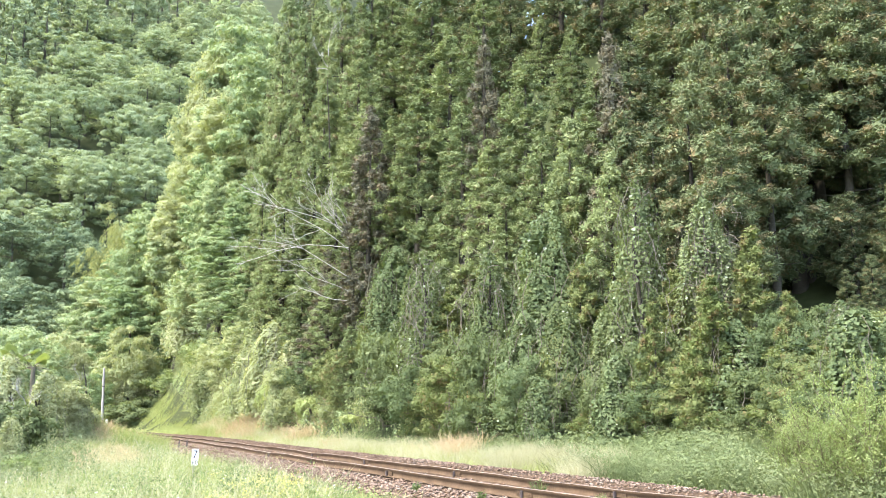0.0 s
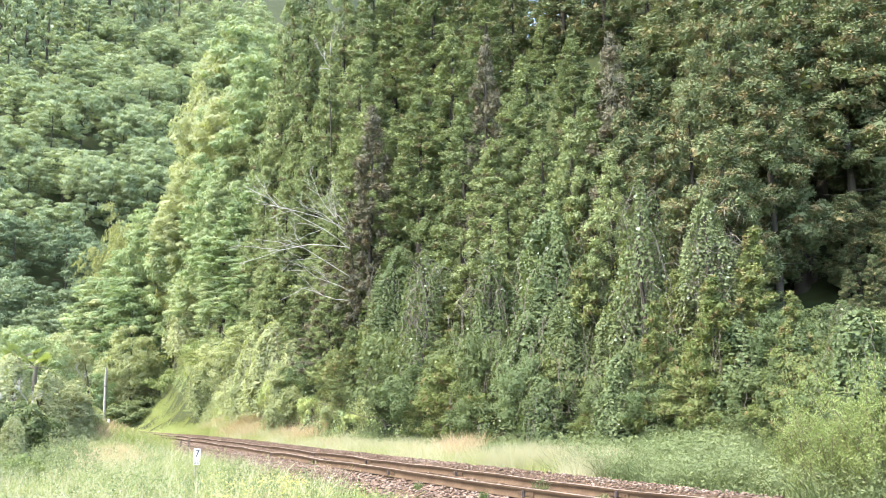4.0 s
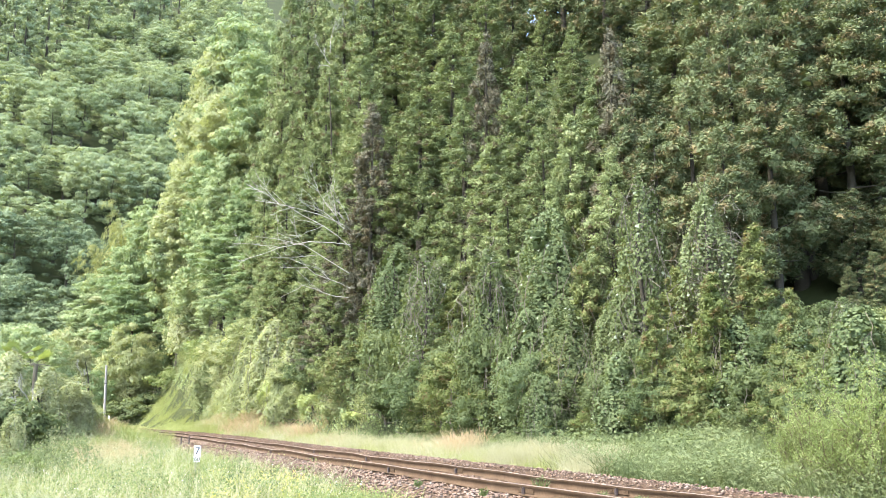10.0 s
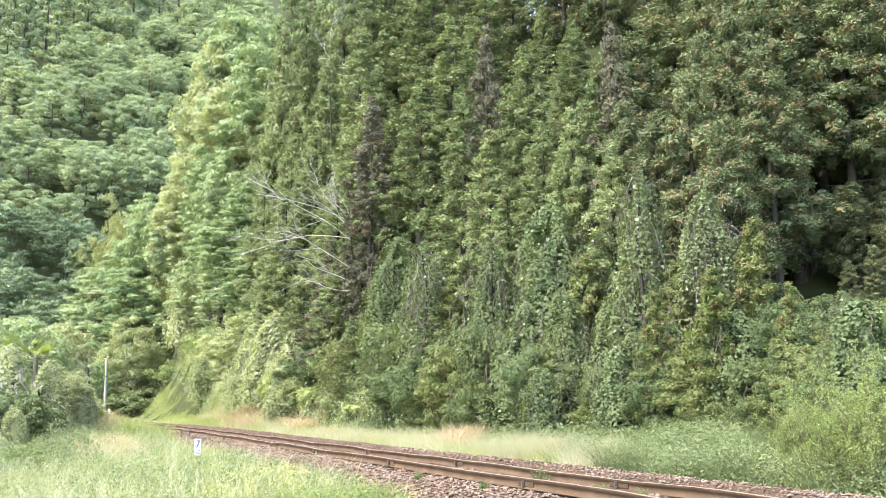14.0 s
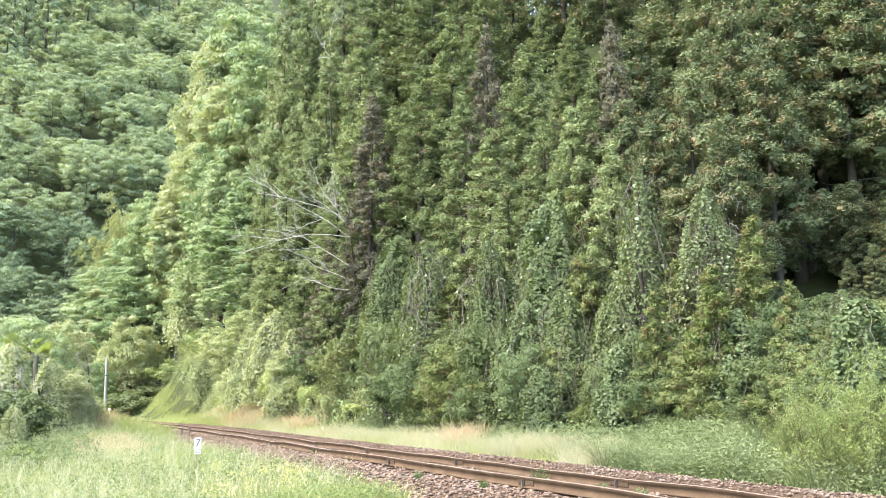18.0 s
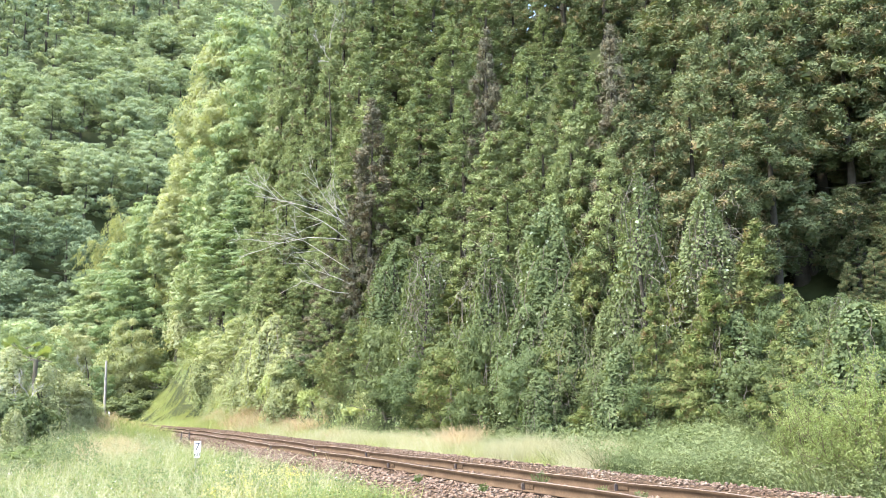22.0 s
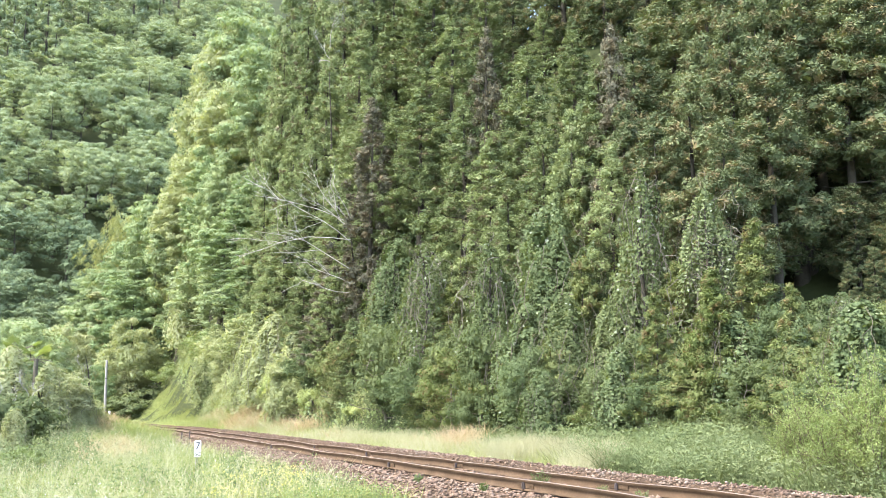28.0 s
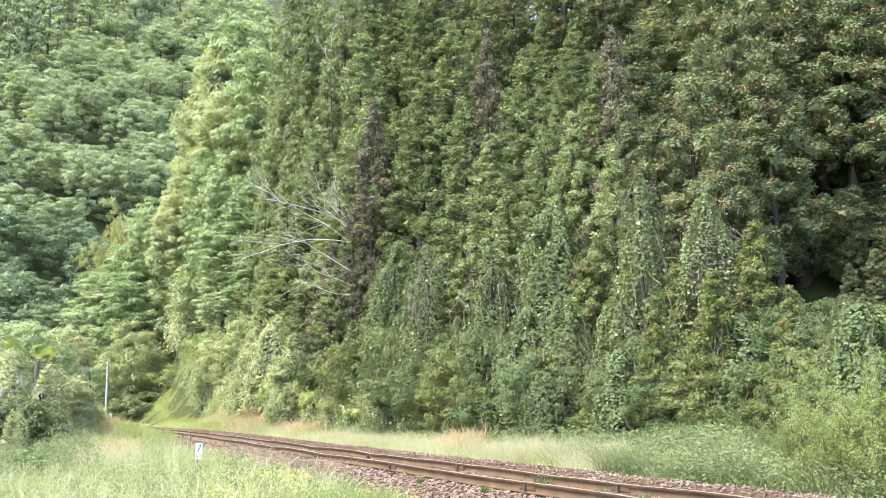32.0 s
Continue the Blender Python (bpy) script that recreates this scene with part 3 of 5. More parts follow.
# ---- the wooded hill: cedars ----
def cedar(seed, leaf, label, limbs=88, base=1.0, tuft=150, size=0.40, needle=0.15, width=0.06, power=0.75, lift=0.45):
    """A cedar: limbs in a cone, each with rounded bunches of needles at and behind its tip, over a dim heart."""
    r = np.random.default_rng(seed)
    h, rad = 13.0, 2.3
    knots, ways, hearts = [], [], []
    for i in range(limbs):
        q = (i + r.random()) / limbs
        reach = rad * max(0.06, min(1.0, 0.35 + q * 4.0) * (1 - q) ** power) * r.uniform(0.55, 1.2)
        z, a = base + (h - base) * q, i * 2.39996 + r.normal() * 0.35
        out, side = np.array([math.cos(a), math.sin(a), 0]), np.array([-math.sin(a), math.cos(a), 0])
        for t in (1.0, 0.62)[:1 + (reach > 0.8)]:
            knots.append(out * reach * t + side * r.normal() * 0.24 * reach + np.array([0, 0, z - 0.20 * reach * t + r.normal() * 0.15]))
            ways.append(unit((out * 0.7 + np.array([0, 0, lift]) + r.normal(size=3) * 0.25)[None])[0])
        if i % 2 == 0:
            hearts.append(out * reach * 0.4 + np.array([0, 0, z - 0.15 * reach]))
    hr = np.array([max(0.08, 0.27 * math.hypot(q[0], q[1]) + 0.05) for q in hearts])
    crown = joined(needle_tufts(np.array(knots), np.array(ways), tuft, size, r, needle, width, 1.0, 1, 0.46), lumps(np.array(hearts), hr, r, 1.2, 2))
    return plant("cedar_tree", label, "tree", "cedars of the hill wood", trunk_of(12.4, 0.20, r, 0.1, 16, 1.8, 0.22), crown, BARK, leaf)


CEDARS = [
    (-13.44, 74, 27.07, 3.3, 20), (-0.68, 52, 12.3, 3.32, 130), (-2.15, 58, 13.4, 3.33, 250), (5.58, 36, 5.57, 2.18, 45),
    (5.04, 42, 3.72, 2.54, 145), (-11.23, 70, 14.24, 2.95, 15),
    (-7.12, 60, 20.81, 3.21, 20), (-9.29, 64, 20.64, 3.1, 130), (-12.48, 66, 21.77, 2.78, 250), (-4.8, 58, 16.85, 3.11, 310),
    (5.86, 40, 2.31, 2.42, 45), (-12.79, 62, 12.65, 2.37, 15), (-10.51, 60, 12.93, 2.53, 75), (-4.48, 50, 9.58, 2.55, 100),
    (-10.13, 62.28, 20.92, 3.27, 170), (-12.33, 64.8, 17.92, 2.97, 184), (-5.06, 51.89, 14.04, 2.97, 271), (-3.34, 57.89, 15.11, 3.59, 342),
    (-1.05, 39.98, 9.02, 2.48, 12), (0.44, 40.51, 9.17, 2.7, 51), (2.29, 43.97, 7.76, 3.14, 296), (1.84, 32.22, 7.97, 2.0, 341),
    (3.39, 34.38, 8.12, 2.29, 89), (3.43, 29.35, 8.09, 1.82, 112), (5.23, 28.12, 9.4, 2.01, 312), (-7.91, 53.33, 11.27, 3.05, 152),
    (-5.58, 46.05, 9.27, 2.63, 98), (-9.96, 55.48, 10.57, 2.91, 297), (-2.35, 42.02, 8.52, 2.2, 92), (0.85, 35.29, 8.22, 2.02, 147),
]
CEDARS += [
    (4.19, 27.78, 8.54, 1.59, 231), (5.0, 25.52, 7.13, 1.46, 197), (-3.98, 42.21, 7.38, 1.81, 30), (-6.94, 47.7, 7.01, 2.27, 9),
    (-11.22, 57.02, 7.7, 2.45, 311), (-7.73, 56.31, 14.6, 2.68, 271), (2.27, 29.81, 6.78, 1.56, 301), (-5.34, 42.62, 5.88, 2.03, 193),
    (-7.37, 46.8, 6.55, 2.23, 294), (-3.96, 39.0, 3.54, 1.67, 118),
]
DARK_CEDARS = [
    (11.7, 24.6, 3.02, 0.75, 30), (10.76, 21.8, 1.82, 0.67, 30), (10.65, 23.0, 1.55, 0.65, 130), (12.16, 23.5, 1.48, 0.75, 230),
    (12.66, 26.7, 3.27, 1.41, 270), (13.18, 25.62, 3.49, 1.35, 22), (11.6, 25.2, 2.9, 1.2, 80), (12.4, 23.6, 3.0, 1.2, 130),
    (6.41, 28.15, 9.62, 2.15, 162), (8.5, 31.29, 9.18, 2.69, 283), (7.09, 24.21, 8.23, 1.73, 44), (8.59, 24.94, 9.64, 2.02, 109),
    (6.2, 24.75, 7.53, 1.65, 163), (7.31, 22.15, 6.77, 1.48, 351), (5.56, 26.36, 8.16, 1.51, 48),
    (9.43, 29.43, 10.02, 2.25, 137), (9.76, 26.2, 9.46, 2.0, 145), (11.62, 32.44, 9.54, 2.78, 325), 
    (10.47, 37.17, 7.13, 3.01, 180), (8.26, 26.74, 8.84, 1.53, 7),
]
HIGH_CEDARS = [
    (10.86, 26.51, 10.26, 2.4, 44), (9.07, 23.77, 7.94, 1.78, 100), (13.29, 26.51, 9.61, 2.27, 94), (12.31, 25.85, 8.73, 2.05, 42),
    (11.25, 26.76, 8.89, 2.12, 353),
]
BACK_CEDARS = [
    (0.71, 64, 15.57, 4.08, 20), (2.55, 60, 13.75, 3.83, 120),
    (13.01, 29.55, 9.72, 2.54, 73), (14.71, 28.31, 7.93, 1.99, 116),
    (5.49, 57.38, 14.58, 3.84, 25), (6.27, 43.01, 9.21, 2.88, 102), (8.0, 40.68, 8.96, 2.72, 179), (9.78, 39.47, 9.1, 2.64, 256),
    (11.4, 38.4, 7.53, 2.57, 333), (13.1, 37.63, 7.88, 2.52, 50), (14.77, 36.95, 8.21, 2.47, 127), (16.21, 36.17, 6.99, 2.42, 204),
    (17.77, 35.54, 7.52, 2.38, 281), (19.27, 34.91, 7.87, 2.34, 358),
    (-3.47, 67.76, 19.13, 3.58, 269), (0.63, 57.04, 14.62, 3.51, 346), (3.89, 52.88, 10.61, 3.49, 33), (6.22, 45.75, 7.55, 3.02, 260),
    (8.6, 43.35, 5.35, 3.05, 105), (-12.61, 81.49, 28.54, 4.3, 194), (18.69, 35.11, 5.61, 2.94, 332), (18.72, 32.62, 6.81, 2.73, 99),
    (13.24, 33.87, 7.03, 2.38, 261), (13.81, 30.16, 7.7, 2.12, 57), (3.86, 45.62, 7.01, 2.81, 349),
    (-4.07, 63.0, 16.21, 3.6, 151), (-0.55, 57.02, 12.75, 3.26, 185), (2.33, 51.17, 9.8, 3.15, 105), (7.0, 47.0, 5.8, 3.3, 70), (5.5, 44.2, 4.4, 2.6, 215),
]
BROWN_CEDARS = [
    (-3.4, 41.07, 11.38, 2.11, 41), (-5.59, 43.37, 6.33, 1.75, 152), (1.81, 35.25, 9.99, 1.29, 224), (5.53, 27.56, 10.36, 1.01, 164),
]
CYPRESSES = [
    (7.18, 20.18, 4.11, 1.18, 279), (5.8, 21.83, 3.68, 1.04, 130), (5.48, 24.31, 4.86, 1.16, 220), (4.26, 27.49, 5.9, 1.51, 278),
    (6.13, 20.38, 3.39, 0.9, 330), (0.32, 31.53, 4.32, 1.5, 153), (-3.06, 38.44, 3.31, 1.41, 14), (5.85, 19.05, 3.67, 0.98, 258),
    (4.94, 20.48, 3.42, 0.9, 190), (3.93, 24.69, 4.66, 1.18, 313), (7.06, 17.82, 2.85, 0.78, 165),
]
KUDZUS = [
    (-2.05, 37.64, 4.64, 1.66, 132), (-0.09, 33.39, 4.63, 1.59, 22), (1.76, 28.41, 5.0, 1.77, 164), (3.32, 26.57, 6.11, 1.66, 230),
    (4.69, 23.46, 3.44, 1.2, 277), (5.62, 23.54, 4.92, 0.95, 306), (6.76, 22.13, 5.07, 1.01, 77), (4.63, 22.29, 2.43, 1.31, 213),
    (7.08, 17.69, 2.17, 0.91, 289), (2.43, 25.96, 3.88, 1.52, 93), (3.33, 24.0, 3.81, 1.23, 124), (1.03, 29.0, 3.22, 1.49, 302),
    (-0.49, 32.36, 2.91, 1.54, 209), (-2.43, 36.61, 2.21, 1.61, 183), (8.12, 15.92, 2.31, 1.05, 242), (4.42, 25.59, 4.53, 1.22, 183),
]
KUDZUS += [
    (5.31, 20.55, 2.23, 0.9, 353),
]
BIG_KUDZUS = [
    (6.3, 18.91, 2.49, 1.11, 271), (7.27, 15.39, 2.71, 0.9, 19), (4.21, 21.27, 2.41, 0.94, 53), (2.56, 22.95, 2.04, 0.84, 196),
]
LIMES = [
    (-21.09, 86, 20.92, 3.95, 24), (-26.3, 92, 20.87, 3.87, 245), (-17.82, 80, 16.63, 3.16, 273), (-25.92, 98, 30.86, 4.37, 68),
    (-26.23, 88, 18.15, 3.26, 10), (-16.92, 78, 11.39, 2.79, 90), (-21.47, 84, 12.09, 3.11, 150), (-23.94, 98, 32.65, 4.12, 200),
]
BROADS = [
    (-16.56, 78, 24.05, 2.29, 295), (-19.22, 76, 16.36, 2.51, 283), (-22.53, 96, 33.17, 3.17, 314),
    (-26.66, 90, 18.37, 3.96, 199), (-33.07, 100, 26.52, 3.67, 288), (-37.51, 104, 22.92, 4.2, 128), (-16.71, 72, 11.46, 3.43, 68),
    (-14.7, 72, 12.77, 3.17, 172), (-40.56, 104, 18.13, 4.2, 29), (-20.76, 80, 17.89, 3.52, 79), (-13.47, 64, 8.16, 2.58, 307),
    (-17.92, 72, 8.27, 2.9, 240), (-34.03, 96, 16.85, 3.87, 310),
]
LOW_LIMES = [
    (-7.56, 46, 3.26, 1.52, 302), (-10.74, 54, 2.24, 1.58, 315), (-12.16, 57, 4.98, 2.3, 111), (-9.74, 52, 3.65, 1.91, 169),
    (-15.04, 63, 5.61, 2.31, 222), (-31.58, 90, 10.64, 2.97, 98), 
    
]
LOW_BROADS = [
    (-22.23, 82, 4.07, 2.61, 15),
    (-31.9, 96, 8.64, 3.67, 40), (-31.88, 90, 6.25, 2.3, 90),
    (-21.29, 46, 5.69, 2.02, 330), (-28.85, 68, 7.52, 2.24, 2), (-32.77, 68, 7.85, 2.49, 301), (-17.07, 40, 3.08, 1.61, 232),
    (-22.31, 82, 7.5, 3.61, 91), (-39.84, 100, 11.02, 3.67, 259), (-19.91, 40, 3.72, 1.61, 148), (-34.04, 94, 8.65, 2.76, 300),
    (-33.72, 86, 5.83, 2.21, 359), (-47.89, 104, 8.48, 4.58, 101), (-45.89, 107, 8.13, 4.32, 169), (-50.86, 104, 8.17, 4.2, 77),
]
THICKETS = [
    (-6.2, 43.47, 3.2, 1.43, 249), (-4.54, 39.81, 3.22, 1.31, 230), (-2.08, 34.63, 4.0, 1.52, 304), (-0.87, 31.27, 3.09, 1.38, 289),
    (0.47, 28.31, 3.26, 1.25, 351), (1.47, 26.83, 3.81, 1.28, 346), (2.39, 24.08, 2.72, 1.15, 322), (3.48, 24.12, 3.05, 1.15, 54),
    (4.11, 21.93, 2.0, 0.97, 15), (4.88, 20.48, 1.86, 0.9, 173), (5.8, 19.5, 2.31, 0.86, 124), (-3.4, 39.69, 1.96, 1.46, 322),
    (-1.83, 34.35, 1.89, 1.26, 286), (-0.27, 30.67, 2.2, 1.12, 152), (0.71, 30.69, 3.24, 1.35, 207), (1.29, 26.95, 2.14, 1.09, 212),
]
THICKETS += [
    (2.04, 26.53, 3.0, 1.17, 320), (2.96, 23.27, 1.92, 0.94, 8), (3.89, 23.9, 2.4, 1.05, 176), (3.89, 22.37, 1.3, 0.9, 242),
    (4.64, 21.22, 1.66, 0.93, 163), (5.39, 21.86, 2.49, 0.96, 330), (5.52, 19.54, 1.69, 0.86, 342), (6.41, 17.84, 1.76, 0.85, 297),
    (7.23, 18.88, 2.54, 0.97, 167), (7.17, 17.17, 1.77, 0.88, 318), (7.77, 16.12, 1.97, 0.89, 26), (-6.26, 44.18, 1.05, 1.46, 237),
    (7.93, 15.26, 1.94, 0.84, 96), (8.11, 19.85, 2.02, 1.02, 88), (8.61, 19.25, 1.98, 0.99, 244), (8.85, 18.23, 1.87, 1.0, 276),
]
THICKETS += [
    (9.24, 17.86, 1.69, 0.98, 319), (6.93, 16.42, 1.65, 0.72, 76), (6.59, 17.17, 1.61, 0.76, 313), (7.28, 15.97, 2.14, 0.88, 299),
    (7.77, 15.67, 2.36, 0.86, 113), (7.4, 17.93, 2.03, 0.92, 22),
]
FOOT_SHRUBS = [
    (-11.2, 53, 2.8, 1.22, 0), (-8.95, 48.5, 2.26, 1.11, 60), (-7.36, 45, 2.16, 0.92, 120), (-6.11, 42.5, 1.5, 0.81, 180),
    (-4.83, 40, 0.86, 0.71, 240), (-3.58, 37.5, 0.45, 0.62, 300), (-13.29, 57, 2.35, 1.09, 20),
]
WILLOWS = [
    (5.53, 13.4, 1.49, 0.6, 33), (6.23, 13.2, 1.86, 0.72, 133),
    (5.6, 12.6, 1.5, 0.79, 277), (5.93, 12.0, 1.75, 0.7, 297), (5.41, 14, 1.15, 0.56, 165),
]
SHRUBS = [
    (-26.34, 86, 2.36, 2.3, 10), (-23.37, 84, -1.93, 2.25, 80), (-29.16, 88, 2.32, 2.02, 150), (-19.67, 78, -3.54, 1.69, 220),
    (-23.39, 80, -0.06, 1.53, 290),
    (-14.23, 30, 2.03, 1.32, 59), (-10.66, 23, 0.74, 0.93, 52), (-17.83, 44, 1.62, 1.45, 135), (-29.28, 84, 2.61, 2.46, 272),
    (-18.65, 42, 2.25, 1.54, 114),
]
BANK_CREEPERS = [
    (-18.45, 38, 3.95, 1.53, 2), (-16.27, 37, 3.25, 1.36, 228), (-15.99, 40, 2.16, 1.17, 94), (-13.26, 28, 1.79, 0.92, 199),
]
CREEPERS = [
    (-18.36, 70, 5.16, 1.61, 15),
    (-9.54, 50, 5.16, 1.83, 11), (-11.26, 53, 5.08, 1.63, 248), (-7.82, 46.5, 4.09, 1.36, 267), (-8.13, 46, 3.51, 1.28, 64),
    (-11.22, 55, 5.03, 1.82, 201), (-12.54, 56, 3.55, 1.44, 142), (-24.57, 86, 10.22, 2.52, 180),
]
BAMBOOS = [(-29.58, 98, 14.77, 3.0, 10), (-37.7, 110, 28.27, 3.65, 80), (-41.53, 112, 22.53, 3.57, 200)]
TIERED = [(-37.07, 106, 22.24, 4.33, 30), (-38.34, 102, 15.97, 3.38, 120), (-28.84, 100, 20.21, 3.19, 210), (-30.96, 98, 10.2, 2.81, 300)]
SNAGS = [
    (5.15, 22.6, 6.25, 0.94, 10), (6.37, 21, 5.15, 0.95, 100), (-0.66, 32, 6.56, 1.17, 200), (1.52, 27.8, 6.19, 1.02, 300), (7.98, 17.6, 2.31, 0.65, 20),
]
PALMS = [
    (-20.91, 44, 4.69, 1.12, 0), (-18.26, 40, 4.19, 0.92, 77),
]
DEAD_AT = (-4.31, 40.50, 9.20)
DEAD_ROWS = [(7.17, -1.83, 2.76, 5), (7.28, -2.94, 1.81, 5), (7.44, -4.06, 1.6, 5), (7.17, -0.7, 2.51, 4), (6.74, -5.19, 1.39, 5), (6.63, -4.62, 2.12, 4), (5.36, -4.62, 0.72, 5), (4.7, -3.07, 0.9, 4), (4.25, -3.44, -0.21, 4), (7.63, -1.52, 2.45, 4)]
DEAD_SHRUBS = [(-16.63, 36, 3.12), (-25.05, 62, 5.54), (-14.44, 30, 2.1), (-25.74, 60, 5.17)]
SPAR_AT = (-7.31, 54.00, 18.75)
SPAR_ROWS = [(15.64, -0.88, 1.55, 5), (16.41, 0.16, 2.73, 4), (15.45, -0.92, 0.38, 4)]
TRACK_WEEDS = [(4.52, 0.36, 0.22, 0.18), (2.7, 0.3, 0.14, 0.11), (1.7, 0.2, 0.15, 0.12), (3.9, -1.0, 0.12, 0.1), (1.84, 1.3, 0.13, 0.1), (6.04, -1.15, 0.12, 0.1)]



def hill_cover():
    """Undergrowth on the hill: mounds of leaves over the slope."""
    r = np.random.default_rng(33)
    n = 110000
    s = -14 + 110 * r.random(n) ** 1.9
    o = 6.1 - 1.45 * ramp(s, 12, 30) + 40 * r.random(n) ** 1.4
    x, y = P0.x + ALONG.x * s + ACROSS.x * o, P0.y + ALONG.y * s + ACROSS.y * o
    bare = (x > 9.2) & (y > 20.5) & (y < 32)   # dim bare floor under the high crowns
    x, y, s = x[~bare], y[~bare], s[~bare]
    n = len(x)
    z = ground_z(x, y)
    w = np.array([noise.noise(Vector((a * 0.55, b * 0.55, c * 0.3))) for a, b, c in zip(x, y, z)])
    lift = (0.15 + 1.3 * np.clip(w + 0.35, 0, 1)) * r.random(n) ** 0.4
    p = np.column_stack([x - 0.5 * lift, y - 0.25 * lift, z + lift])
    nr = unit(np.column_stack([np.full(n, -0.5), np.full(n, -0.3), np.full(n, 0.8)]) + r.normal(size=(n, 3)) * 0.5)
    way = unit(np.cross(nr, scatter(n, r)) + np.array([0, 0, -0.3]))
    L = (0.055 + 0.0010 * np.clip(s + 14, 0, 90)) * r.uniform(0.6, 1.4, n)
    ob = part("undergrowth", slivers(p, way, nr, L * 1.1, L * 0.75), BROAD)
    tagged(ob, "green undergrowth covering the steep hillside", "undergrowth", kind="stuff")


hill_cover()
FINE = dict(limbs=120, tuft=104, size=0.31, needle=0.125, width=0.052)
cedars = stand([cedar(11, CEDAR, "tall olive green cedar with tufted branches", **FINE), cedar(12, CEDAR, "tall green cedar with tufted drooping sprays", lift=0.1, **FINE),
                cedar(13, CEDAR, "tall green cedar of the hill wood", **FINE)], CEDARS, 13, 2.3)
dark_cedars = stand([cedar(21, CEDAR_DARK, "dark cedar with brown cone-tipped sprays"), cedar(22, CEDAR_DARK, "dark olive cedar with rusty tips"),
                     cedar(26, CEDAR_DARK, "dense dark cedar with bunched sprays")], DARK_CEDARS, 13, 2.3)
stand([cedar(24, CEDAR_DARK, "tall dark cedar with bare lower trunk", 70, 5.0), cedar(25, CEDAR_DARK, "dark cedar with high crown over a shady gap", 70, 4.6)],
                    HIGH_CEDARS, 13, 2.3)
stand([cedar(23, CEDAR_DARK, "cedar high on the wooded hill", 76, 0.8, 125, 0.40, 0.155, 0.064)], BACK_CEDARS, 13, 2.3, wide=1.3)
stand([cedar(31, CEDAR_BROWN, "dying brown cedar with thin sprays", 96, 1.0, 95, 0.30)], BROWN_CEDARS, 13, 2.3)


def cypress(seed, label):
    r = np.random.default_rng(seed)
    c, d = cone_tufts(6, 1.5, 0.2, 72, 4, r, 0.85, 0.15)
    return plant("cypress_tree", label, "tree", "young cypresses", trunk_of(5.6, 0.09, r, 0.05, 12, 1.1, 0.1),
                 needle_tufts(c, d, 44, 0.20, r, 0.13, 0.05, core=1), BARK, CYPRESS)


cypresses = stand([cypress(41, "young yellow-green cypress with browning sprays"), cypress(42, "young green cypress among vines")], CYPRESSES, 6, 1.5)


def kudzu(seed, leaf, label, count=13500, size=0.072, big=False):
    r = np.random.default_rng(seed)
    return plant("vine_covered_tree", label, "tree", "trees under vines", trunk_of(5.2, 0.11, r, 0.3, 12, 1.2, 0.2),
                 clustered(count, size, r, seed, big), BARK, leaf,
                 [("inner_leaves", vine_heart(r), leaf, ""), ("pale_leaves", clustered(170, 0.085, r, seed, True), PALE_LEAF, "upturned pale undersides of vine leaves"), ("vine", vine_stems(6, 1.25, 26, r), VINE_WOOD, "bare hanging vine stems")])


kudzus = stand([kudzu(51, KUDZU, "small tree smothered in hanging kudzu"), kudzu(52, KUDZU_LIGHT, "small tree under pale sunlit kudzu"),
                kudzu(53, KUDZU, "leaning tree draped with green vines")], KUDZUS, 6, 1.35)
big_kudzus = stand([kudzu(54, KUDZU, "heap of large-leaved kudzu over a shrub", 7500, 0.125, True)], BIG_KUDZUS, 6, 1.35)


creepers = stand([kudzu(57, LIME, "bright lime creeper hanging over the slope's foot", 8000, 0.11), kudzu(58, LIME, "sunlit light green creeper heaped on shrubs", 8000, 0.11)], CREEPERS, 6, 1.35)

bank_creepers = stand([kudzu(59, PALE_TIER, "pale grey-green creeper heaped on shrubs below the bank", 9000, 0.10)], BANK_CREEPERS, 6, 1.35)


def leafy(name, seed, leaf, label, group, h, rad, lobes=46, per=80, size=0.30, flat=0.6, droop=0.35, base=0.35, limbs=14, lump=(0.20, 0.36)):
    r = np.random.default_rng(seed)
    return plant(name, label, "tree", group, trunk_of(h * 0.8, 0.02 * h, r, 0.4, limbs, rad * 0.85, 0.2), lobed(rad, h * base, h, lobes, per, size, r, flat, droop, lump=lump), BARK, leaf)


